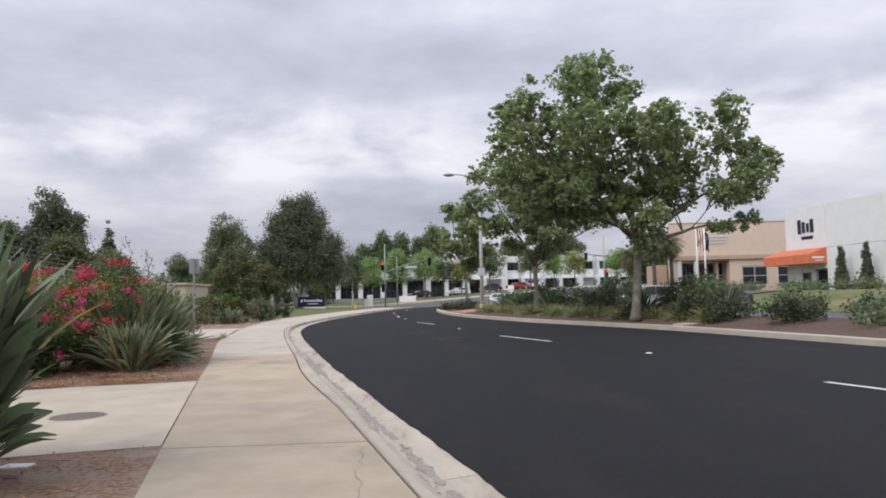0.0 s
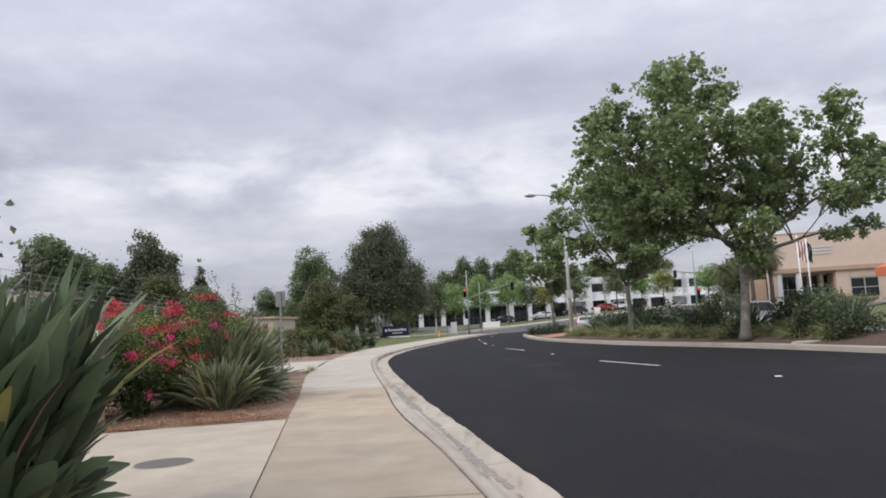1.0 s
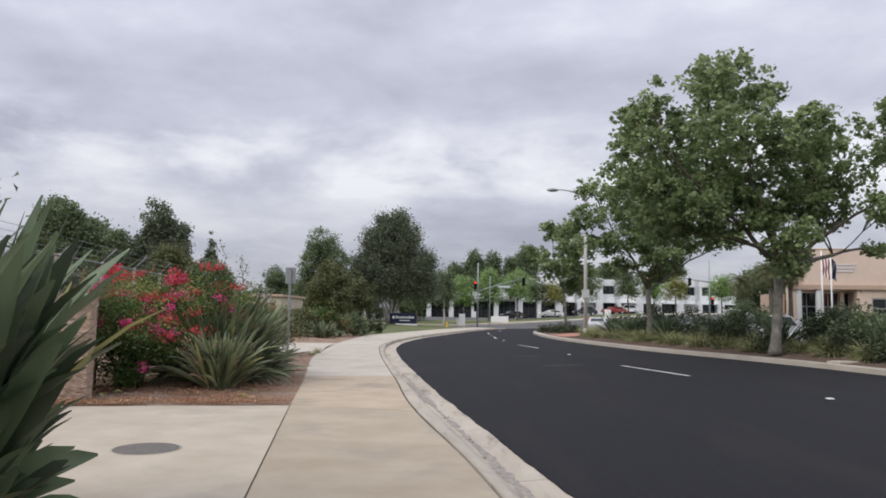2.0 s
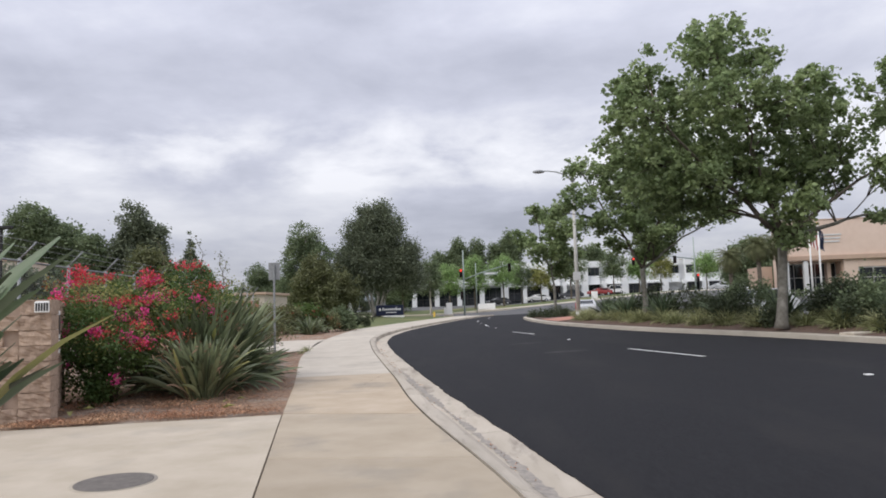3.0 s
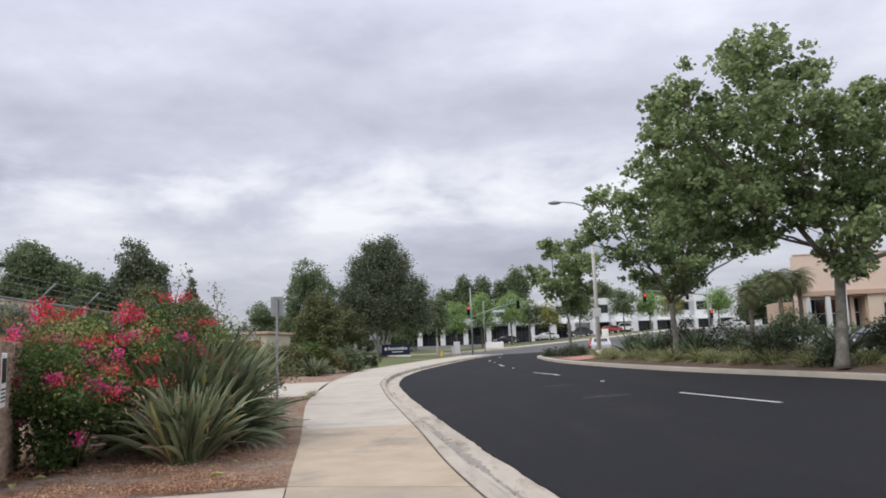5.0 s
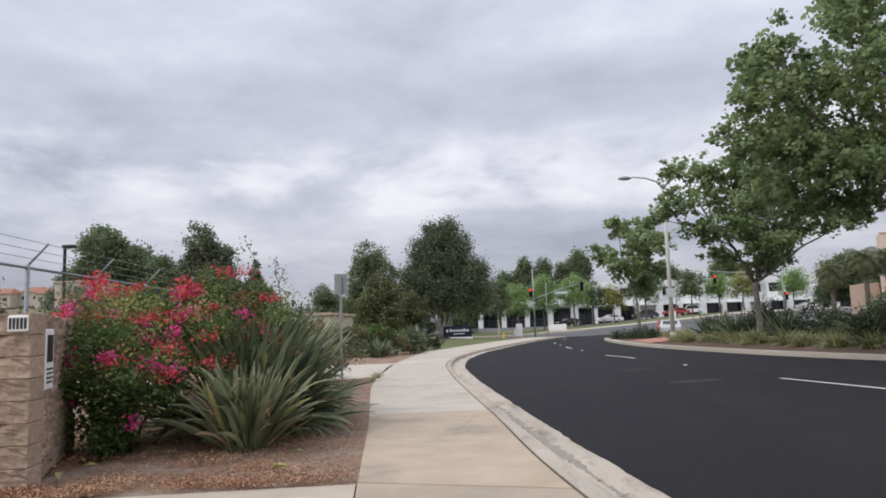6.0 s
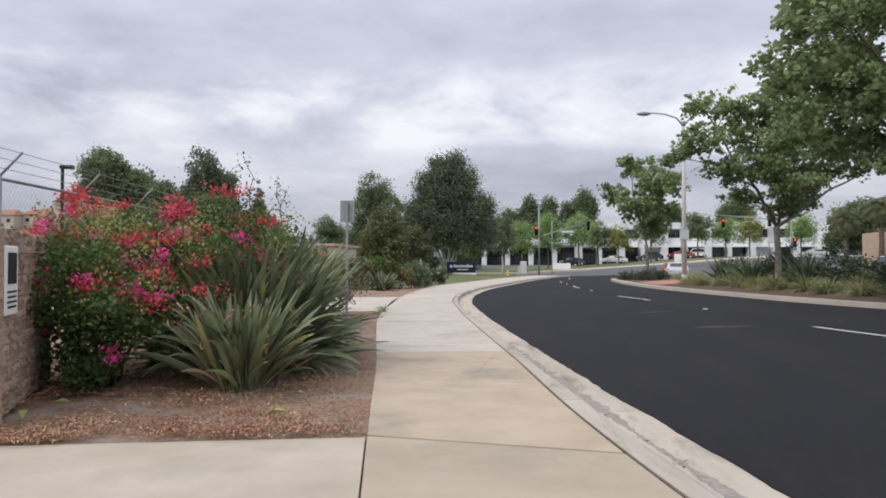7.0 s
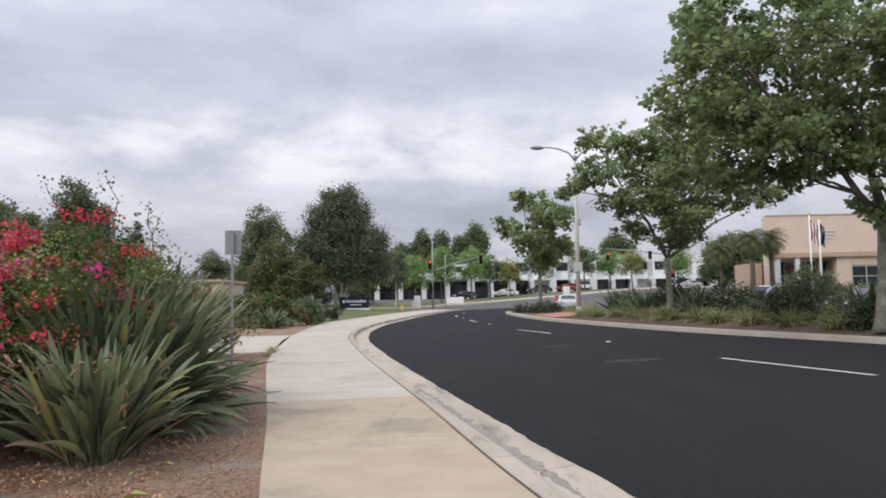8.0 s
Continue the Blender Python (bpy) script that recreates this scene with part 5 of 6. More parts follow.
def signal(x, y, z, h, arm_to, heads, label, street_sign=True, post_r=0.13):
    root = tagged(empty("traffic_signal", x, y, z), label, "traffic signal", "traffic signals")
    tube("pole", [(0, 0, -0.1), (0, 0, h)], [post_r, post_r * 0.65], GREEN_POLE, root, 10)
    if arm_to:
        dx, dz0, dz1 = arm_to
        tube("mast_arm", [(0, 0, dz0), (dx * 0.5, 0, (dz0 + dz1) / 2 + 0.15), (dx, 0, dz1)], [0.1, 0.075, 0.05], GREEN_POLE, root, 8)
        if street_sign:
            sg = box("street_plate", dx * 0.6, -0.1, (dz0 + dz1) / 2 - 0.2, 1.9, 0.03, 0.42, GREEN_POLE, root, "green street name plate")
            box("bar", dx * 0.6, -0.122, (dz0 + dz1) / 2 - 0.2, 1.4, 0.006, 0.14, WHITE, sg, bev=0)
    for hx, hz, lit in heads:
        signal_head(root, hx, -0.25, hz, lit)
    return root


signal(0.35, 100, 0.0, 9.0, (6.2, 4.9, 6.8), [(-0.35, 5.8, "red"), (6.4, 6.4, ""), (-0.3, 2.7, "")], "traffic signal on a mast arm showing red")
signal(35.2, 108, 1.0, 9.5, (-9.4, 6.2, 7.2), [(0.3, 3.4, "red"), (-9.2, 6.1, "red"), (-3.0, 6.2, "")], "traffic signal on a long mast arm across the road", False)
post = tagged(empty("sign_post", 2.1, 101, 0.3), "tall thin weathered metal post", "post")
tube("pole", [(0, 0, -0.2), (0, 0, 6.9)], 0.06, GREEN_POLE, post)


def monument():
    root = tagged(empty("monument_sign", -9.15, 90, 0.15), "dark navy sign panel on a pale base on the lawn", "sign")
    box("base", 0.5, 0, 0.08, 2.6, 0.35, 0.22, WHITE, root)
    box("panel", 0, 0, 0.86, 3.4, 0.28, 1.3, NAVY, root, bev=0.03)
    box("emblem", -1.2, -0.155, 0.98, 0.26, 0.03, 0.34, WHITE, root, bev=0.06)
    for k, w in enumerate((0.2, 0.2, 0.2, 0.2, 0.2, 0.2, 0.2, 0.2, 0.2, 0.2)):
        box("bar", -0.82 + 0.235 * k, -0.15, 0.98 + (0.05 if k in (0, 7) else 0), 0.15, 0.02, 0.24 + (0.1 if k in (0, 7) else 0), WHITE, root, bev=0)
    box("bar", 0.2, -0.15, 0.6, 1.3, 0.02, 0.09, WHITE, root, bev=0)


monument()


def cabinet():
    root = tagged(empty("utility_cabinet", -1.85, 95, -0.05), "white metal utility cabinet at the street corner", "cabinet")
    box("plinth", 0, 0, 0.1, 1.25, 0.8, 0.3, CONCRETE_PALE, root)
    box("body", 0.1, 0, 1.0, 0.8, 0.6, 1.55, WHITE, root, bev=0.03)
    box("door", 0.1, -0.312, 1.0, 0.66, 0.02, 1.35, WHITE, root)
    box("side_box", -0.45, 0, 0.7, 0.28, 0.4, 0.9, WHITE, root, bev=0.03)
    wall = tagged(empty("low_wall_sign", 4.0, 112.5, rise(4, 112.5)), "low white wall sign on the grass verge", "sign")
    box("panel", 0, 0, 0.5, 2.7, 0.3, 1.0, WHITE, wall, bev=0.03)
    box("base", 0, 0, 0.0, 3.0, 0.4, 0.2, CONCRETE_PALE, wall)
    hy = tagged(empty("fire_hydrant", -3.6, 90, 0.0), "small yellow fire hydrant by the pavement", "hydrant")
    tube("barrel", [(0, 0, 0), (0, 0, 0.08), (0, 0, 0.1), (0, 0, 0.5), (0, 0, 0.62), (0, 0, 0.68)], [0.14, 0.14, 0.10, 0.10, 0.08, 0.03], YELLOW, hy, 10)
    for s in (-1, 1):
        tube("nozzle", [(0.1 * s, 0, 0.38), (0.2 * s, 0, 0.38)], 0.06, YELLOW, hy, 8)
    bol = tagged(empty("white_box", 21.0, 113, rise(21, 113)), "small white utility box by the verge", "box")
    box("body", 0, 0, 0.55, 0.9, 0.6, 1.2, WHITE, bol, bev=0.03)
    umb = tagged(empty("patio_umbrella", -13.3, 84, 0.1), "closed white patio umbrella standing by the trees", "umbrella")
    tube("cloth", [(0, 0, 0), (0.05, 0, 0.8), (0, 0, 1.7), (0, 0, 2.2)], [0.3, 0.34, 0.24, 0.03], WHITE, umb, 10)


cabinet()


def lot_lamp():
    root = tagged(empty("lot_lamp", -29.1, 45, 0), "dark car park lamp on a tall square pole", "lamp")
    box("pole", 0, 0, 3.5, 0.14, 0.14, 7.1, BLACK, root)
    box("lamp_head", 0.28, 0, 7.1, 0.75, 0.4, 0.2, BLACK, root, bev=0.03)


lot_lamp()


# ---------------- vehicles ----------------
def car(x, y, z, rz, paint, label, suv=False, category="car"):
    root = tagged(empty("car", x, y, z, rz), label, category, "vehicles")
    h = 1.75 if suv else 1.45
    L, Wd = 4.6, 1.8
    prof = [(-2.3, 0.35), (-2.3, 0.75), (-2.15, 0.95), (-1.2, 1.02 if not suv else 1.08), (-0.6, h - 0.06), (0.0, h), (1.2, h - 0.03), (1.85 if not suv else 2.1, 1.05), (2.25, 0.98), (2.3, 0.6), (2.25, 0.35)]
    def loft(name, pts, w0, w1, material, parent):
        bm = bmesh.new()
        rows = []
        for s in (-1, 1):
            rows.append([bm.verts.new((px, s * (w0 if pz < 1.04 else w1), pz)) for px, pz in pts])
        n = len(pts)
        for i in range(n):
            bm.faces.new((rows[0][i], rows[0][(i + 1) % n], rows[1][(i + 1) % n], rows[1][i]))
        bm.faces.new(rows[0])
        bm.faces.new(list(reversed(rows[1])))
        bmesh.ops.recalc_face_normals(bm, faces=bm.faces)
        bmesh.ops.bevel(bm, geom=list(bm.edges), offset=0.05, segments=2, affect="EDGES")
        return part(name, bm, material, parent, smooth=False)
    loft("body", prof, Wd / 2, Wd / 2 - 0.16, paint, root)
    for s in (-1, 1):
        y0 = s * (Wd / 2 - 0.125)
        for pts in (((-1.0, 1.08), (-0.55, h - 0.14), (0.25, h - 0.10), (0.25, 1.08)), ((0.33, 1.08), (0.33, h - 0.10), (1.15, h - 0.13), (1.6, 1.08))):
            V = [(px, y0 + s * (0.035 if pz < 1.2 else -0.005) + dy * s, pz) for dy in (0.0, 0.02) for px, pz in pts]
            mesh_ob("window", V, [(0, 1, 2, 3), (7, 6, 5, 4), (0, 4, 5, 1), (1, 5, 6, 2), (2, 6, 7, 3), (3, 7, 4, 0)], GLASS, root)
    for xx, x2, zz in ((-1.16, -0.66, 0), (1.28, 1.78, 0)):
        zb, zt = 1.08, h - 0.12
        V = [(xx, -0.66, zb if xx < 0 else zt), (xx, 0.66, zb if xx < 0 else zt), (x2, 0.62, zt if xx < 0 else zb), (x2, -0.62, zt if xx < 0 else zb)]
        V += [(a + (-0.03 if xx < 0 else 0.03), b, c + 0.03) for a, b, c in V]
        mesh_ob("windscreen", V, [(4, 5, 6, 7), (0, 3, 2, 1), (0, 4, 7, 3), (1, 2, 6, 5), (0, 1, 5, 4), (3, 7, 6, 2)], GLASS, root)
    for sx in (-1.4, 1.42):
        for s in (-1, 1):
            wheel = tube("wheel", [(sx, s * 0.72, 0.33), (sx, s * 0.915, 0.33)], 0.33, RUBBER, root, 16)
            tube("rim", [(sx, s * 0.90, 0.33), (sx, s * 0.925, 0.33)], 0.2, CAR_SILVER, wheel, 12)
    for s in (-1, 1):
        box("headlight", -2.28, s * 0.62, 0.72, 0.06, 0.34, 0.14, FRAME_PALE, root, bev=0.02)
        box("tail_light", 2.26, s * 0.66, 0.85, 0.07, 0.3, 0.16, CAR_RED, root, bev=0.02)
    return root


for x, y, rz, p, lb, suv in ((14.8, 136, 8, CAR_WHITE, "white car parked before the offices", False), (7.5, 137, 20, CAR_DARK, "black car parked before the offices", False), (21.5, 138, 0, CAR_DARK, "dark SUV parked before the offices", True), (27.0, 138, 5, CAR_RED, "dark red car parked before the offices", False), (30.0, 140, 2, CAR_WHITE, "white SUV parked before the offices", True), (50.0, 138, 0, CAR_SILVER, "silver car parked by the offices", False)):
    car(x, y, rise(x, y) + 0.03, rz, p, lb, suv)
car(12.2, 73, road_z(12.2, 73) - 0.02, 80, CAR_SILVER, "silver car waiting in the road beyond the median")
car(13.2, 80, road_z(13.2, 80) - 0.02, 80, CAR_RED, "red car waiting in the road beyond the median")
car(18.8, 48, road_z(18.8, 48), 12, CAR_SILVER, "dusty grey SUV parked beyond the median", True)
car(21.5, 43, road_z(21.5, 43), 12, CAR_DARK, "dark car parked beyond the median")


# ---------------- buildings ----------------
def window(parent, x, y, z, w, h, nx=2, nz=2, face=-1, frame=FRAME, glass=GLASS, along_y=False):
    """A framed window in a wall: outer frame, glazing bars and panes; it faces -y, or -x when along_y."""
    win = new("window")
    win.parent = parent
    win.matrix_basis = pose(x, y, z, 0, 0, -90 if along_y else 0)
    t = 0.09
    box("pane", 0, 0.02, 0, w - 0.02, 0.03, h - 0.02, glass, win, bev=0)
    for s in (-1, 1):
        box("frame", s * (w / 2 - t / 2), -0.03, 0, t, 0.12, h, frame, win, bev=0)
        box("frame", 0, -0.032, s * (h / 2 - t / 2), w - 2 * t - 0.004, 0.12, t, frame, win, bev=0)
    for i in range(1, nx):
        box("glazing_bar", -w / 2 + w * i / nx, -0.02, 0, 0.06, 0.08, h - 2 * t - 0.004, frame, win, bev=0)
    for i in range(1, nz):
        box("glazing_bar", 0, -0.024, -h / 2 + h * i / nz, w - 2 * t - 0.004, 0.075, 0.06, frame, win, bev=0)
    return win


def pink_building():
    root = tagged(empty("pink_building", 36, 69.4, 0.9, -7), "pink stucco office building with recessed glazed entrance", "building")
    # walls round the openings; local origin at (36, 70)
    def wall(x0, x1, z0, z1, y0=0.0, y1=0.35, m=STUCCO_PINK, nm="wall"):
        return box(nm, (x0 + x1) / 2, (y0 + y1) / 2, (z0 + z1) / 2, x1 - x0, y1 - y0, z1 - z0, m, root, bev=0.015)
    wall(-5.9, 8.0, 4.15, 7.55)
    wall(-5.9, 8.0, 3.72, 4.146, -0.25, 0.35, STUCCO_BAND, "band")
    wall(0.15, 1.4, -0.8, 3.716)
    wall(1.404, 4.1, -0.8, 0.95)
    wall(1.404, 4.1, 2.95, 3.716)
    wall(4.104, 8.0, -0.8, 3.716)
    wall(-5.9, -5.2, -0.8, 3.716)
    for x in (-5.05, -3.3):
        box("column", x, 0.1, 1.45, 0.42, 0.42, 4.5, STUCCO_WHITE, root, bev=0.03)
    box("soffit", -2.5, 1.4, 3.62, 5.2, 2.1, 0.15, STUCCO_BAND, root, bev=0)
    window(root, -2.35, 1.8, 1.4, 4.9, 4.2, 5, 3, frame=FRAME_PALE)
    box("entrance_floor", -2.5, 1.2, -0.72, 5.2, 2.6, 0.2, CONCRETE_PALE, root)
    for x in (-5.0, 0.1):
        box("reveal", x, 1.3, 1.4, 0.12, 1.9, 4.4, STUCCO_BAND, root, bev=0)
    window(root, 2.75, 0.15, 1.95, 2.66, 1.96, 2, 2, frame=FRAME_PALE)
    window(root, 6.2, -0.02, 1.95, 2.4, 1.9, 2, 2, frame=FRAME_PALE)
    # flanks, lower wing, roof
    box("wall", -5.72, 0.75, 3.3, 0.35, 0.75, 8.4, STUCCO_PINK, root, bev=0)
    box("wall", 7.8, 7.4, 3.3, 0.35, 13.8, 8.4, STUCCO_PINK, root, bev=0)
    box("wall", 3.5, 14.2, 3.3, 9.0, 0.35, 8.4, STUCCO_PINK, root, bev=0)
    box("wall", -0.8, 7.6, 3.3, 0.35, 13, 8.4, STUCCO_PINK, root, bev=0)
    box("wall", -3.3, 1.28, 6.0, 5.0, 0.3, 3.0, STUCCO_PINK, root, bev=0)
    box("roof", 3.4, 7.3, 7.1, 8.6, 13.6, 0.2, CONCRETE_PALE, root, bev=0)
    box("parapet_cap", 1.05, 0.17, 7.6, 14.0, 0.45, 0.1, STUCCO_BAND, root, bev=0.01)
    box("wing", -6.5, 3.5, 1.2, 1.2, 4, 4.2, STUCCO_BAND, root, bev=0.02)
    for k in range(3):
        box("sign_bar", -1.0, -0.03, 6.1 - 0.32 * k, 2.2 - 0.2 * k, 0.05, 0.16, FRAME_PALE, root, "pale raised lettering shown as bars")


pink_building()


def flagpole(x, y, z, flag, h):
    root = tagged(empty("flagpole", x, y, z), "white flagpole before the pink building", "flagpole", "flagpoles")
    tube("pole", [(0, 0, -0.2), (0, 0, h)], [0.09, 0.05], WHITE, root)
    bm = bmesh.new()
    bmesh.ops.create_uvsphere(bm, u_segments=8, v_segments=6, radius=0.1, matrix=pose(0, 0, h + 0.08))
    part("finial", bm, YELLOW, root)
    for k in range(flag):
        # limp hanging cloth in stripes
        V, F = [], []
        for i in range(7):
            for j in range(2):
                V.append((0.08 + (k + j) * 0.11, 0.07 * math.sin(i * 1.3 + k), h - 0.35 - i * 0.27 - 0.1 * (k + j)))
        F = [(2 * i, 2 * i + 1, 2 * i + 3, 2 * i + 2) for i in range(6)]
        ob = mesh_ob("flag_stripe", V, F, (CAR_RED, WHITE)[k % 2] if flag > 3 else NAVY, root)
        md = ob.modifiers.new("thick", "SOLIDIFY")
        md.thickness = 0.01


flagpole(28.3, 60, 0.8, 5, 6.6)
flagpole(29.05, 60, 0.8, 3, 6.3)


def white_building():
    root = tagged(empty("white_building", 38, 49, 0.6), "white tilt-up building with orange awning over its entrance", "building")
    # front wall faces -x; panels with grooves between
    def panel(y0, y1, z0, z1, x0=0.0, x1=0.3, m=STUCCO_WHITE):
        box("wall_panel", (x0 + x1) / 2, (y0 + y1) / 2, (z0 + z1) / 2, x1 - x0, y1 - y0 - 0.03, z1 - z0 - 0.03, m, root, bev=0.01)
    for y0, y1 in ((-25, -19), (-19, -13), (-13, -6.5), (-6.5, 0), (0, 7.0)):
        panel(y0, y1, -0.6, 4.3)
        panel(y0, y1, 4.3, 8.1)
    panel(7.0, 9.3, 2.5, 4.3)
    panel(8.6, 9.3, -0.6, 2.5)
    panel(9.3, 10.6, -0.6, 0.9)
    panel(9.3, 10.6, 2.2, 4.3)
    panel(10.6, 13.0, -0.6, 4.3)
    panel(7.0, 13.0, 4.3, 8.1)
    box("backing", 0.42, -6, 3.7, 0.2, 37.4, 8.5, STUCCO_WHITE, root, bev=0)
    box("wall", 10.32, 12.9, 3.7, 20, 0.3, 8.6, STUCCO_WHITE, root, bev=0)
    box("wall", 10.32, -24.9, 3.7, 20, 0.3, 8.6, STUCCO_WHITE, root, bev=0)
    box("roof", 10.6, -6, 7.7, 18.8, 37, 0.2, CONCRETE_PALE, root, bev=0)
    box("door", 0.22, 7.8, 0.95, 0.1, 1.5, 2.9, GLASS, root)
    window(root, 0.12, 9.95, 1.55, 1.25, 1.25, 1, 1, along_y=True)
    # sloping canvas awning
    V = []
    for y in (7.0, 14.2):
        V += [(0.0, y, 4.35), (-1.6, y, 3.75), (-1.62, y, 2.95), (-0.0, y, 2.95)]
    F = [(0, 1, 5, 4), (1, 2, 6, 5), (2, 3, 7, 6), (3, 2, 1, 0), (4, 5, 6, 7), (0, 4, 7, 3)]
    aw = mesh_ob("awning", V, F, ORANGE, root, "orange canvas awning")
    box("bar", -0.8, 6.985, 3.45, 1.1, 0.02, 0.16, WHITE, aw, bev=0)
    box("bar", -0.7, 6.985, 3.2, 0.7, 0.02, 0.08, WHITE, aw, bev=0)
    # raised dark emblem of plain shapes
    for k, (w, hh) in enumerate(((0.5, 1.2), (0.4, 0.8), (0.45, 1.0), (0.5, 1.3))):
        box("emblem", -0.03, 8.85 + 0.62 * k, 6.3 + (hh - 1.0) * 0.3, 0.06, w, hh, NAVY, root, bev=0.02)
    box("emblem", -0.03, 9.6, 5.35, 0.06, 1.7, 0.28, NAVY, root, bev=0.02)


white_building()


def office():
    root = tagged(empty("office_building", 0, 150, 1.0), "long white two-storey office block with dark glazing and white columns", "building")

    def wall(nm, x0, x1, y0, y1, z0, z1, m=STUCCO_WHITE):
        return box(nm, (x0 + x1) / 2, (y0 + y1) / 2, (z0 + z1) / 2, x1 - x0, y1 - y0, z1 - z0, m, root, bev=0.02)
    # single-storey wing
    for i in range(5):
        x = -14 + 4.7 * i
        wall("column", x - 0.5, x + 0.5, -1.5, -0.6, -0.6, 4.3)
        window(root, x + 2.35, 0.9, 1.7, 4.2, 4.2, 3, 2)
        wall("spandrel", x, x + 4.7, 0.9, 1.4, 3.82, 4.6)
    wall("fascia", -15, 9.0, -1.6, 1.4, 4.604, 5.5)
    wall("sunshade", -15, 9.0, -2.3, -1.604, 4.2, 4.4)
    wall("wall", -15, 9.0, 1.42, 10, -0.6, 5.3)
    # two-storey range
    for i in range(18):
        x = 9.6 + 4.17 * i
        big = i % 2 == 0
        w = 0.75 if big else 0.4
        wall("column", x - w, x + w, -0.9, 0.6, -0.6, 9.2 if i % 6 == 0 else (8.9 if big else 4.4))
        if i % 5 == 3:
            wall("wall", x + 0.76, x + 3.41, 0.5, 1.2, -0.6, 3.946)
        else:
            window(root, x + 2.08, 0.9, 1.7, 2.9, 4.3, 2, 3)
        wall("spandrel", x + w, x + 3.4, 0.3, 1.2, 3.95, 5.6)
        wall("sunshade", x + w + 0.02, x + 3.38, -1.5, 0.296, 3.75, 3.95)
        if i % 4 != 3:
            window(root, x + 2.08, 0.75, 6.5, 2.7, 1.7, 3, 1)
            wall("pier", x + w, x + 0.73, 0.4, 1.0, 5.604, 7.4)
        else:
            wall("wall", x + w, x + 3.4, 0.45, 1.0, 5.604, 7.4)
        wall("spandrel", x + w, x + 3.4, 0.3, 1.2, 7.404, 8.7)
    wall("wall", 9.0, 86, 1.42, 14, -0.6, 8.5)
    wall("roof_cap", 9.0, 86, 1.3, 14, 8.502, 8.65, CONCRETE_PALE)


office()


def storage_units():
    root = tagged(empty("storage_building", -26, 62, 0), "long low beige storage building behind the fence", "building")
    box("wall", 0, 3, 1.4, 18, 8, 2.8, STUCCO_BEIGE, root, bev=0.03)
    box("roof", 0, 3, 2.9, 18.4, 8.4, 0.2, STUCCO_BAND, root, bev=0.02)
    for k in range(5):
        box("roller_door", -7.2 + 3.6 * k, -1.03, 1.15, 2.6, 0.08, 2.3, ROOF_TILE, root, bev=0.01)
    blk = tagged(empty("storage_building", -38.7, 60, 0), "pale beige block building behind the fence", "building")
    box("wall", 0, 2, 3.1, 2.2, 5, 6.2, STUCCO_BEIGE, blk, bev=0.03)
    box("roof", 0, 2, 6.25, 2.4, 5.2, 0.15, STUCCO_BAND, blk)


storage_units()


def hillside():
    V, F = [], []
    n, m = 40, 10
    for j in range(m + 1):
        for i in range(n + 1):
            x = -420 + 400 * i / n
            y = 150 + 200 * j / m
            z = -1.0 + 15 * ss(150, 230, y) * (1 - ss(-150, -40, x))
            V.append((x, y, z))
    for j in range(m):
        for i in range(n):
            a = j * (n + 1) + i
            F.append((a, a + 1, a + n + 2, a + n + 1))
    tagged(mesh_ob("hillside", V, F, EARTH, smooth=True), "dry hillside with houses", "hill", kind="structure")
    for k in range(6):
        x, y = -178 + 9.5 * k + 2 * (k % 2), 214 + 4 * (k % 3)
        z = -1.0 + 15 * ss(150, 230, y) * (1 - ss(-150, -40, x)) - 0.3
        root = tagged(empty("house", x, y, z), "pale stucco house with clay tile roof on the hillside", "house", "hillside houses")
        box("wall", 0, 0, 2.2, 7.5, 7, 4.6, STUCCO_BEIGE, root)
        V2 = [(-4.2, -4, 4.4), (4.2, -4, 4.4), (4.2, 4, 4.4), (-4.2, 4, 4.4), (-2.5, 0, 6.3), (2.5, 0, 6.3)]
        mesh_ob("roof", V2, [(0, 1, 5, 4), (1, 2, 5), (2, 3, 4, 5), (3, 0, 4), (3, 2, 1, 0)], ROOF_TILE, root)
        for s in (-1, 1):
            window(root, s * 2.0, -3.52, 2.6, 1.3, 1.2, 1, 1)
    # far hazy ridge
    V, F = [], []
    for i in range(61):
        x = -2600 + 80 * i
        h = 42 + 36 * noise.noise((x * 0.0021, 1.3, 0)) + 10 * noise.noise((x * 0.009, 4.3, 0))
        V += [(x, 2400, -20), (x, 2400, max(h, 5)), (x, 2600, -20)]
    for i in range(60):
        a = 3 * i
        F += [(a, a + 3, a + 4, a + 1), (a + 1, a + 4, a + 5, a + 2)]
    tagged(mesh_ob("far_hills", V, F, HILL, smooth=True), "hazy blue hills on the horizon", "hills", kind="structure")


hillside()


# ---------------- background trees ----------------
def round_tree(name, x, y, h, w, leafmat, label, bark=BARK_DARK, trunk=0.25, per=42, size=0.26, density=16, group="", z=None, top=1.0, category="tree"):
    """A tree with an uneven rounded crown of several masses."""
    z = rise(x, y) if z is None else z
    hc = h * (1 - trunk)
    blobs = []
    for k in range(8):
        a = 2.4 * k + rng.uniform(0, 0.6)
        t = (k + 0.5) / 8
        zz = h * trunk + hc * (0.15 + 0.72 * t)
        rr = w * 0.5 * math.sin(math.pi * (0.22 + 0.68 * t)) ** 0.8 * 0.6
        blobs.append((rr * math.cos(a), rr * math.sin(a), zz, w * 0.27 * rng.uniform(0.8, 1.25), w * 0.26, hc * 0.2 * rng.uniform(0.8, 1.2)))
    blobs.append((0, 0, h * trunk + hc * 0.5, w * 0.36, w * 0.34, hc * 0.36))
    return tree(name, x, y, z - 0.05, label, h * trunk, max(0.1, h * 0.018), blobs, leafmat, bark, density, per, size * 1.1, size, group=group, twigs=2, category=category)


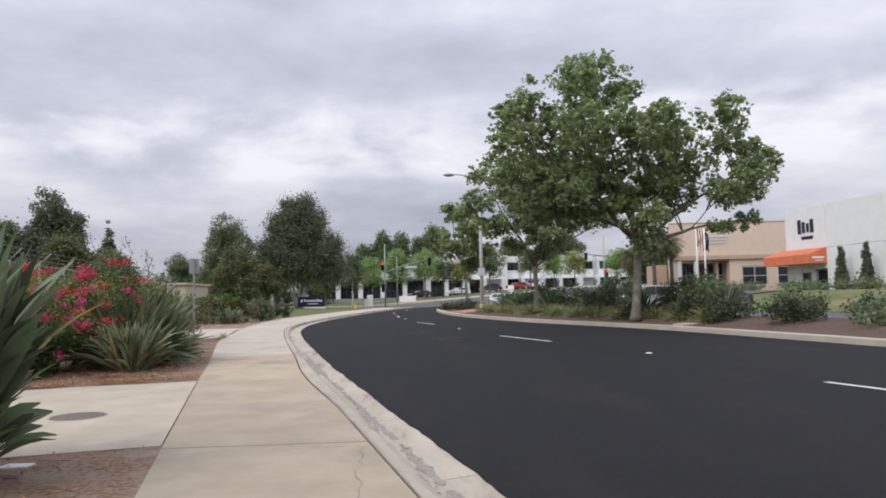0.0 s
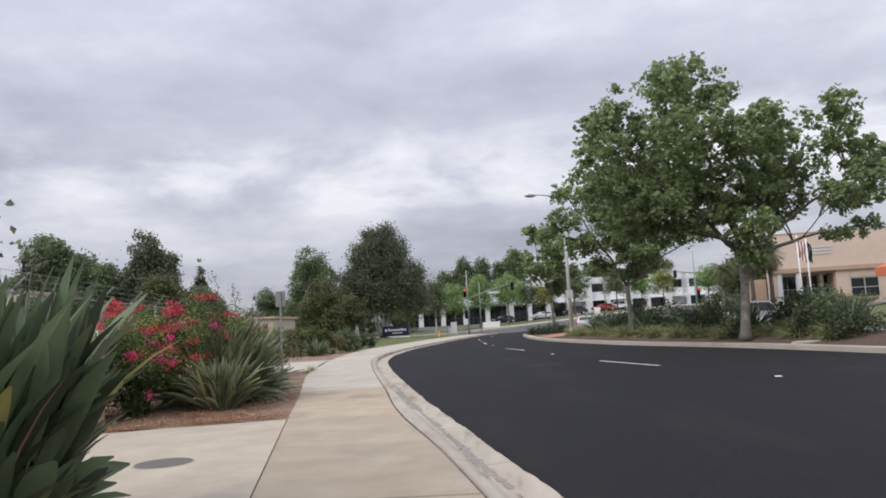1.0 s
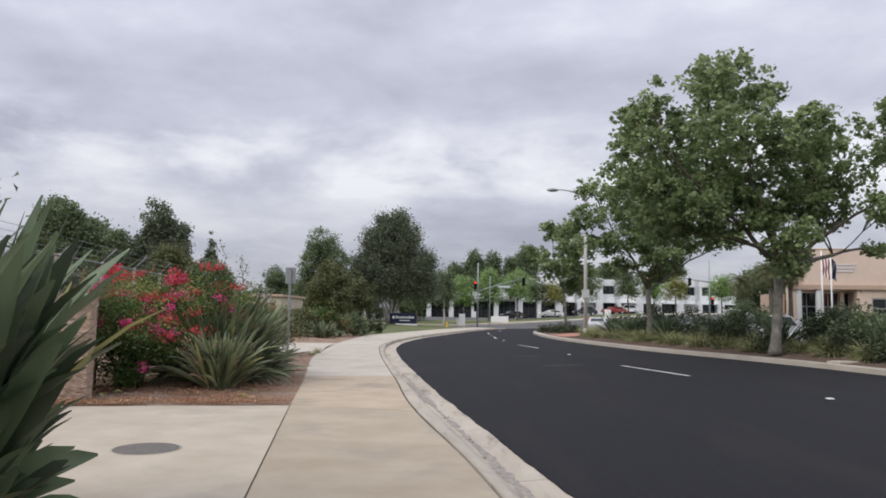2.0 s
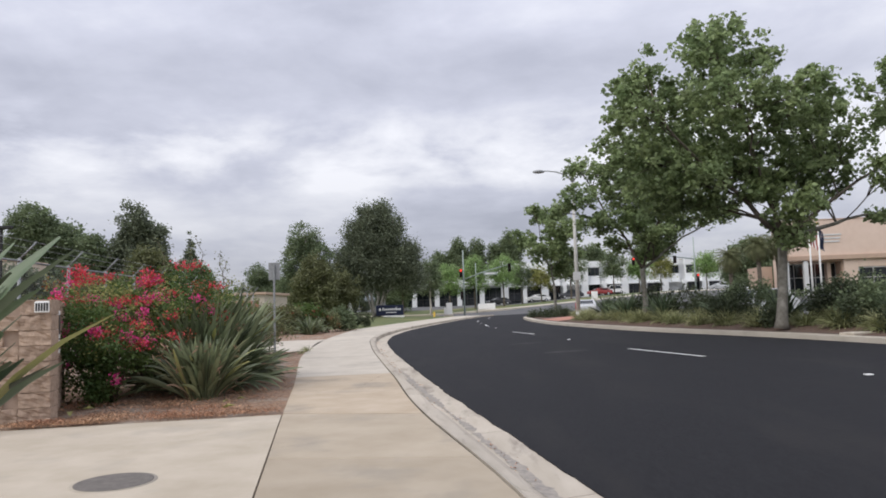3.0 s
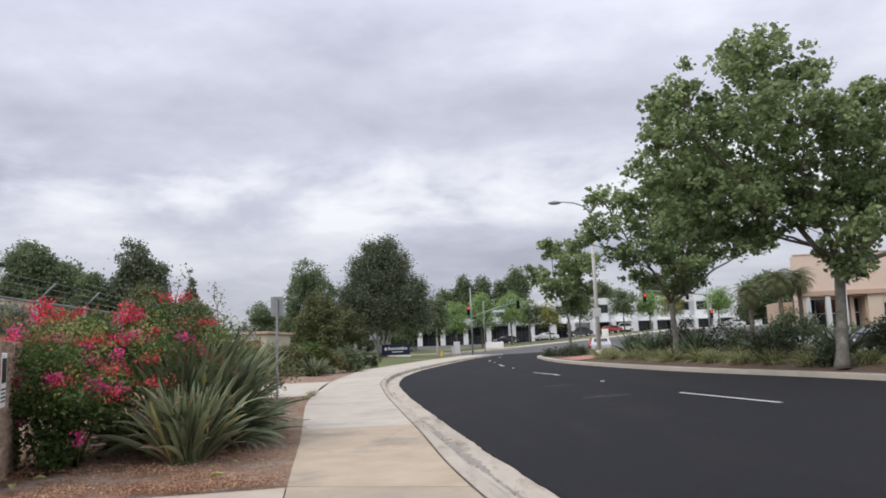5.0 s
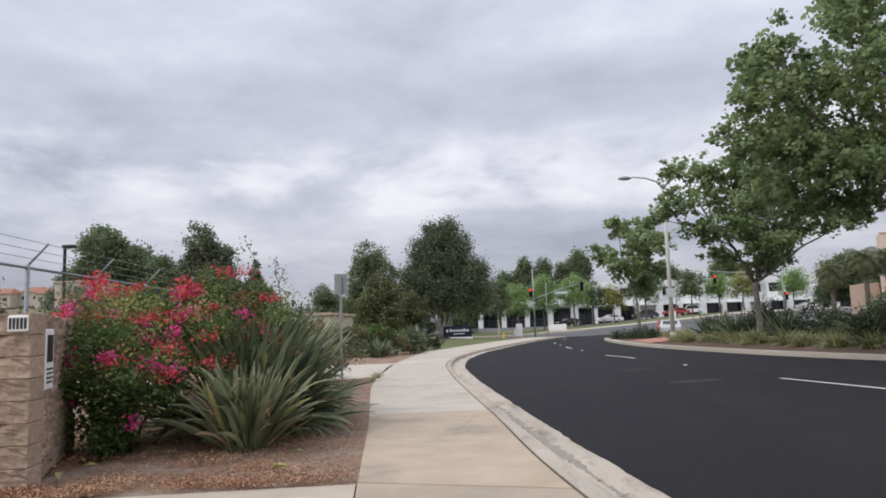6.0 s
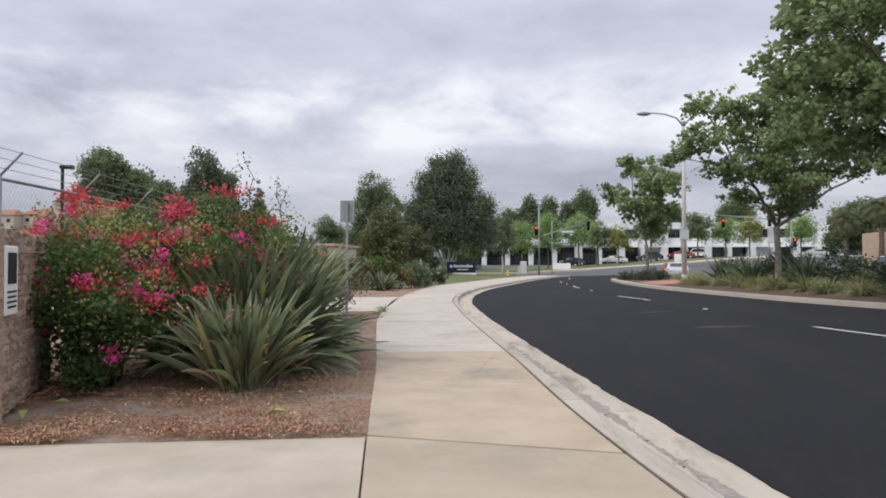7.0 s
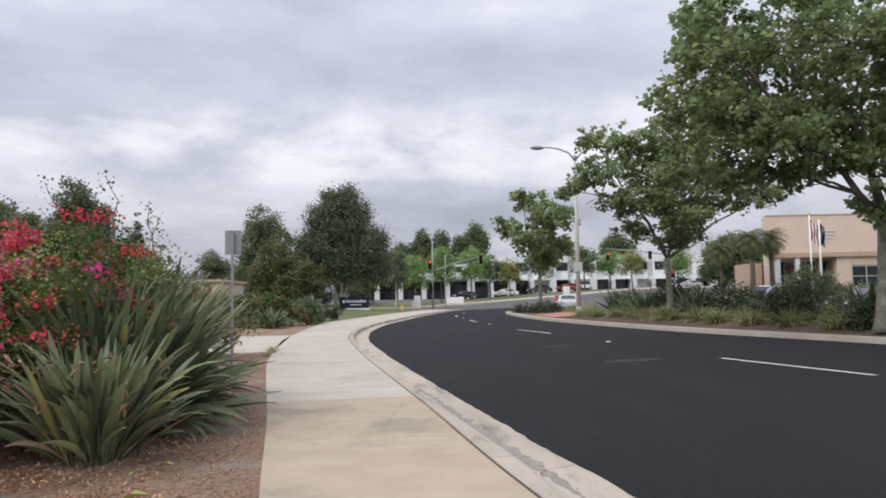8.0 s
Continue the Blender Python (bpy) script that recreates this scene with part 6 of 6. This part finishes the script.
def spire(name, x, y, h, w, leafmat, label, z=None, per=30, size=0.25, density=30, group="", category="tree"):
    """A narrow conical tree."""
    z = rise(x, y) if z is None else z
    blobs = [(0, 0, h * (0.12 + 0.84 * t), w * 0.5 * (1 - t) ** 0.7 + 0.05, w * 0.5 * (1 - t) ** 0.7 + 0.05, h * 0.1) for t in np.linspace(0, 0.97, 8)]
    return tree(name, x, y, z - 0.05, label, h * 0.12, max(0.06, h * 0.015), blobs, leafmat, BARK_DARK, density, per, size * 0.6, size, group=group, twigs=0, category=category)


tree("dark_tree", -11.0, 92, 0.15, "broad dark evergreen tree with several pale trunks on the lawn", 3.4, 0.13,
     [(0, 0, 5.6, 4.6, 3, 2.3), (-2.9, 0, 7.5, 2.6, 2.5, 1.9), (2.7, 0, 7.4, 2.9, 2.5, 1.9), (-0.2, 0, 9.3, 3.6, 2.6, 2.0), (-2.0, 0, 11.0, 2.1, 2, 1.5), (1.9, 0, 11.2, 2.1, 2, 1.6), (0.0, 0, 12.6, 2.0, 1.8, 1.2), (0.9, 0, 13.9, 1.1, 1.1, 1.0), (-1.3, 0, 13.5, 0.9, 0.9, 0.8), (4.7, 0, 5.2, 1.7, 1.8, 1.9), (-4.5, 0, 5.2, 1.6, 1.8, 1.9), (4.2, 0, 8.6, 1.3, 1.3, 1.2)],
     LEAF_DARK, BARK_PALE, density=22, per=70, spread=0.5, size=0.25, stems=9, shell=0.3)
round_tree("tree", -18.6, 86, 11.6, 6.4, LEAF_MID, "feathery green tree beside a darker tree", trunk=0.12, per=34)
round_tree("tree", -16.4, 80, 7.4, 5.6, LEAF_OLIVE, "olive-green bushy tree on the lawn", trunk=0.08, per=34)
round_tree("tree", -14.2, 84, 6.0, 4.0, LEAF_OLIVE, "low olive-green tree behind the hedge", trunk=0.06, per=30)
round_tree("tree", -20.0, 126, 6.5, 9.0, LEAF_DARK, "low dark tree mass in the distance", trunk=0.06)
round_tree("tree", -12.5, 130, 6.0, 7.0, LEAF_MID, "low green tree in the distance", trunk=0.06)
round_tree("tree", -31.0, 112, 8.2, 8.0, LEAF_MID, "rounded green tree in the distance", trunk=0.1)
round_tree("tree", -24.5, 105, 6.5, 6.0, LEAF_MID, "rounded green tree in the distance", trunk=0.1)
round_tree("tree", -53.0, 90, 14.9, 10.5, LEAF_MID, "wide green tree beyond the fence", trunk=0.15, size=0.36)
round_tree("tree", -40.6, 90, 15.2, 7.0, LEAF_DARK, "dark pointed evergreen beyond the fence", trunk=0.1, size=0.36)
round_tree("tree", -45.2, 88, 10.8, 6.5, LEAF_MID, "leafy tree beyond the fence", trunk=0.1, size=0.36)
round_tree("tree", -36.6, 84, 8.8, 6.5, LEAF_OLIVE, "olive-green tree beyond the fence", trunk=0.08, size=0.34)
spire("cypress", -34.3, 90, 11.4, 4.4, LEAF_DARK, "narrow dark cypress beyond the fence")
round_tree("tree", -31.4, 84, 7.6, 5.0, LEAF_MID, "green tree beyond the fence", trunk=0.08)
round_tree("tree", -60.0, 95, 11.0, 9.0, LEAF_MID, "wide green tree beyond the fence", trunk=0.12, size=0.36)
spire("conifer", -31.8, 40, 10.5, 5.2, LEAF_DARK, "dark conifer beyond the fence", size=0.3)
round_tree("tree", -32.0, 52, 5.2, 4.0, LEAF_DARK, "dark bushy tree beyond the fence", trunk=0.08)
for x, y, h, w, m, lb in ((-1.8, 125, 8.4, 5.0, LEAF_BRIGHT, "bright green street tree before the offices"), (2.6, 126, 9.2, 5.2, LEAF_BRIGHT, "bright green street tree before the offices"), (7.6, 125, 8.8, 5.4, LEAF_BRIGHT, "bright green street tree before the offices"), (14.5, 128, 6.2, 4.4, LEAF_YELLOW, "yellowish street tree before the offices"), (19.5, 126, 8.6, 6.0, LEAF_MID, "green street tree before the offices"), (27.5, 128, 7.8, 5.0, LEAF_MID, "green street tree before the offices"), (36.5, 130, 6.8, 4.4, LEAF_YELLOW, "yellowish street tree before the offices"), (44.0, 128, 7.0, 5.0, LEAF_BRIGHT, "bright green street tree before the offices"), (52.5, 126, 8.0, 5.0, LEAF_YELLOW, "yellowish street tree before the offices"), (60.0, 128, 8.0, 5.4, LEAF_MID, "green street tree before the offices"), (11.2, 129, 7.4, 4.2, LEAF_MID, "green street tree before the offices"), (31.8, 127, 6.6, 4.2, LEAF_BRIGHT, "bright green street tree before the offices")):
    round_tree("street_tree", x, y, h, w, m, lb, BARK, 0.34, 22, 0.3, 11, "street trees")
round_tree("tree", -4.7, 110, 8.8, 3.8, LEAF_MID, "slender green tree by the crossing", BARK_PALE, 0.3, 24, 0.3)
round_tree("tree", -9.5, 118, 8.0, 4.5, LEAF_MID, "green tree by the single-storey wing", BARK, 0.3, 24, 0.3)
for x, h, w in ((0.5, 15.5, 5), (5.0, 15.5, 4), (9.5, 14.5, 3.5), (13.5, 16.8, 6), (-4, 12.5, 5), (34, 11.5, 7), (48, 12.5, 8)):
    round_tree("eucalyptus", x, 178, h + 1.0, w, LEAF_MID, "dark tall tree behind the offices", trunk=0.35, size=0.5, per=20, group="trees behind offices")
round_tree("tree", 40.0, 98, 7.6, 8.0, LEAF_MID, "rounded green tree behind the palms", trunk=0.2, size=0.4)


def palm(x, y, h):
    root = tagged(empty("palm_tree", x, y, rise(x, y)), "stocky palm with drooping fronds near the pink building", "palm tree", "palms")
    tube("trunk", [(0, 0, -0.1), (0.05, 0, h * 0.5), (0, 0, h)], [0.24, 0.18, 0.2], BARK, root)
    for k in range(54):
        a = 2.4 * k
        el = 1.35 - 2.2 * (k / 54)
        V, F = [], []
        ln = 1.7
        p = Vector((0, 0, h))
        pts = []
        for i in range(8):
            e = el - 0.22 * i
            pts.append(p.copy())
            p = p + Vector((math.cos(a) * math.cos(e), math.sin(a) * math.cos(e), math.sin(e))) * ln / 7
        side = Vector((-math.sin(a), math.cos(a), 0))
        for i in range(1, 8):
            for s in (-1, 1):
                for q in range(3):
                    b = pts[i - 1].lerp(pts[i], q / 3)
                    w = 0.55 * math.sin(math.pi * (i + q / 3) / 9)
                    tip = b + side * s * w + Vector((0, 0, -0.28 * w)) + (pts[i] - pts[i - 1]) * 0.8
                    kk = len(V)
                    V += [b, b + (pts[i] - pts[i - 1]) * 0.22, tip]
                    F.append((kk, kk + 1, kk + 2))
        quick("frond", [tuple(v) for v in V], F, LEAF_OLIVE, root)


palm(26.6, 66, 5.6)
palm(28.8, 67, 5.4)
palm(25.2, 69, 4.9)
for x, y in ((37.0, 52.7), (37.0, 49.7)):
    spire("cypress", x, y, 3.6, 0.95, LEAF_DARK, "clipped columnar cypress against the white wall", rise(x, y) + 0.04, 60, 0.13, 170, "columnar cypresses")
for x, y, h in ((33.5, 62, 0.9), (36.0, 57, 0.8), (35.5, 49, 0.9), (35.0, 44, 0.7), (30.5, 64, 0.9), (34, 53, 0.7)):
    bush("shrub", x, y, rise(x, y) + 0.03, "low green shrub before the buildings", [(0, 0, h * 0.45, 1.6, 1.3, h * 0.5), (1.3, 0.3, h * 0.4, 1.2, 1.1, h * 0.4)], LEAF_MID, 26, 22, 0.2, 0.2, "shrubs before the buildings")
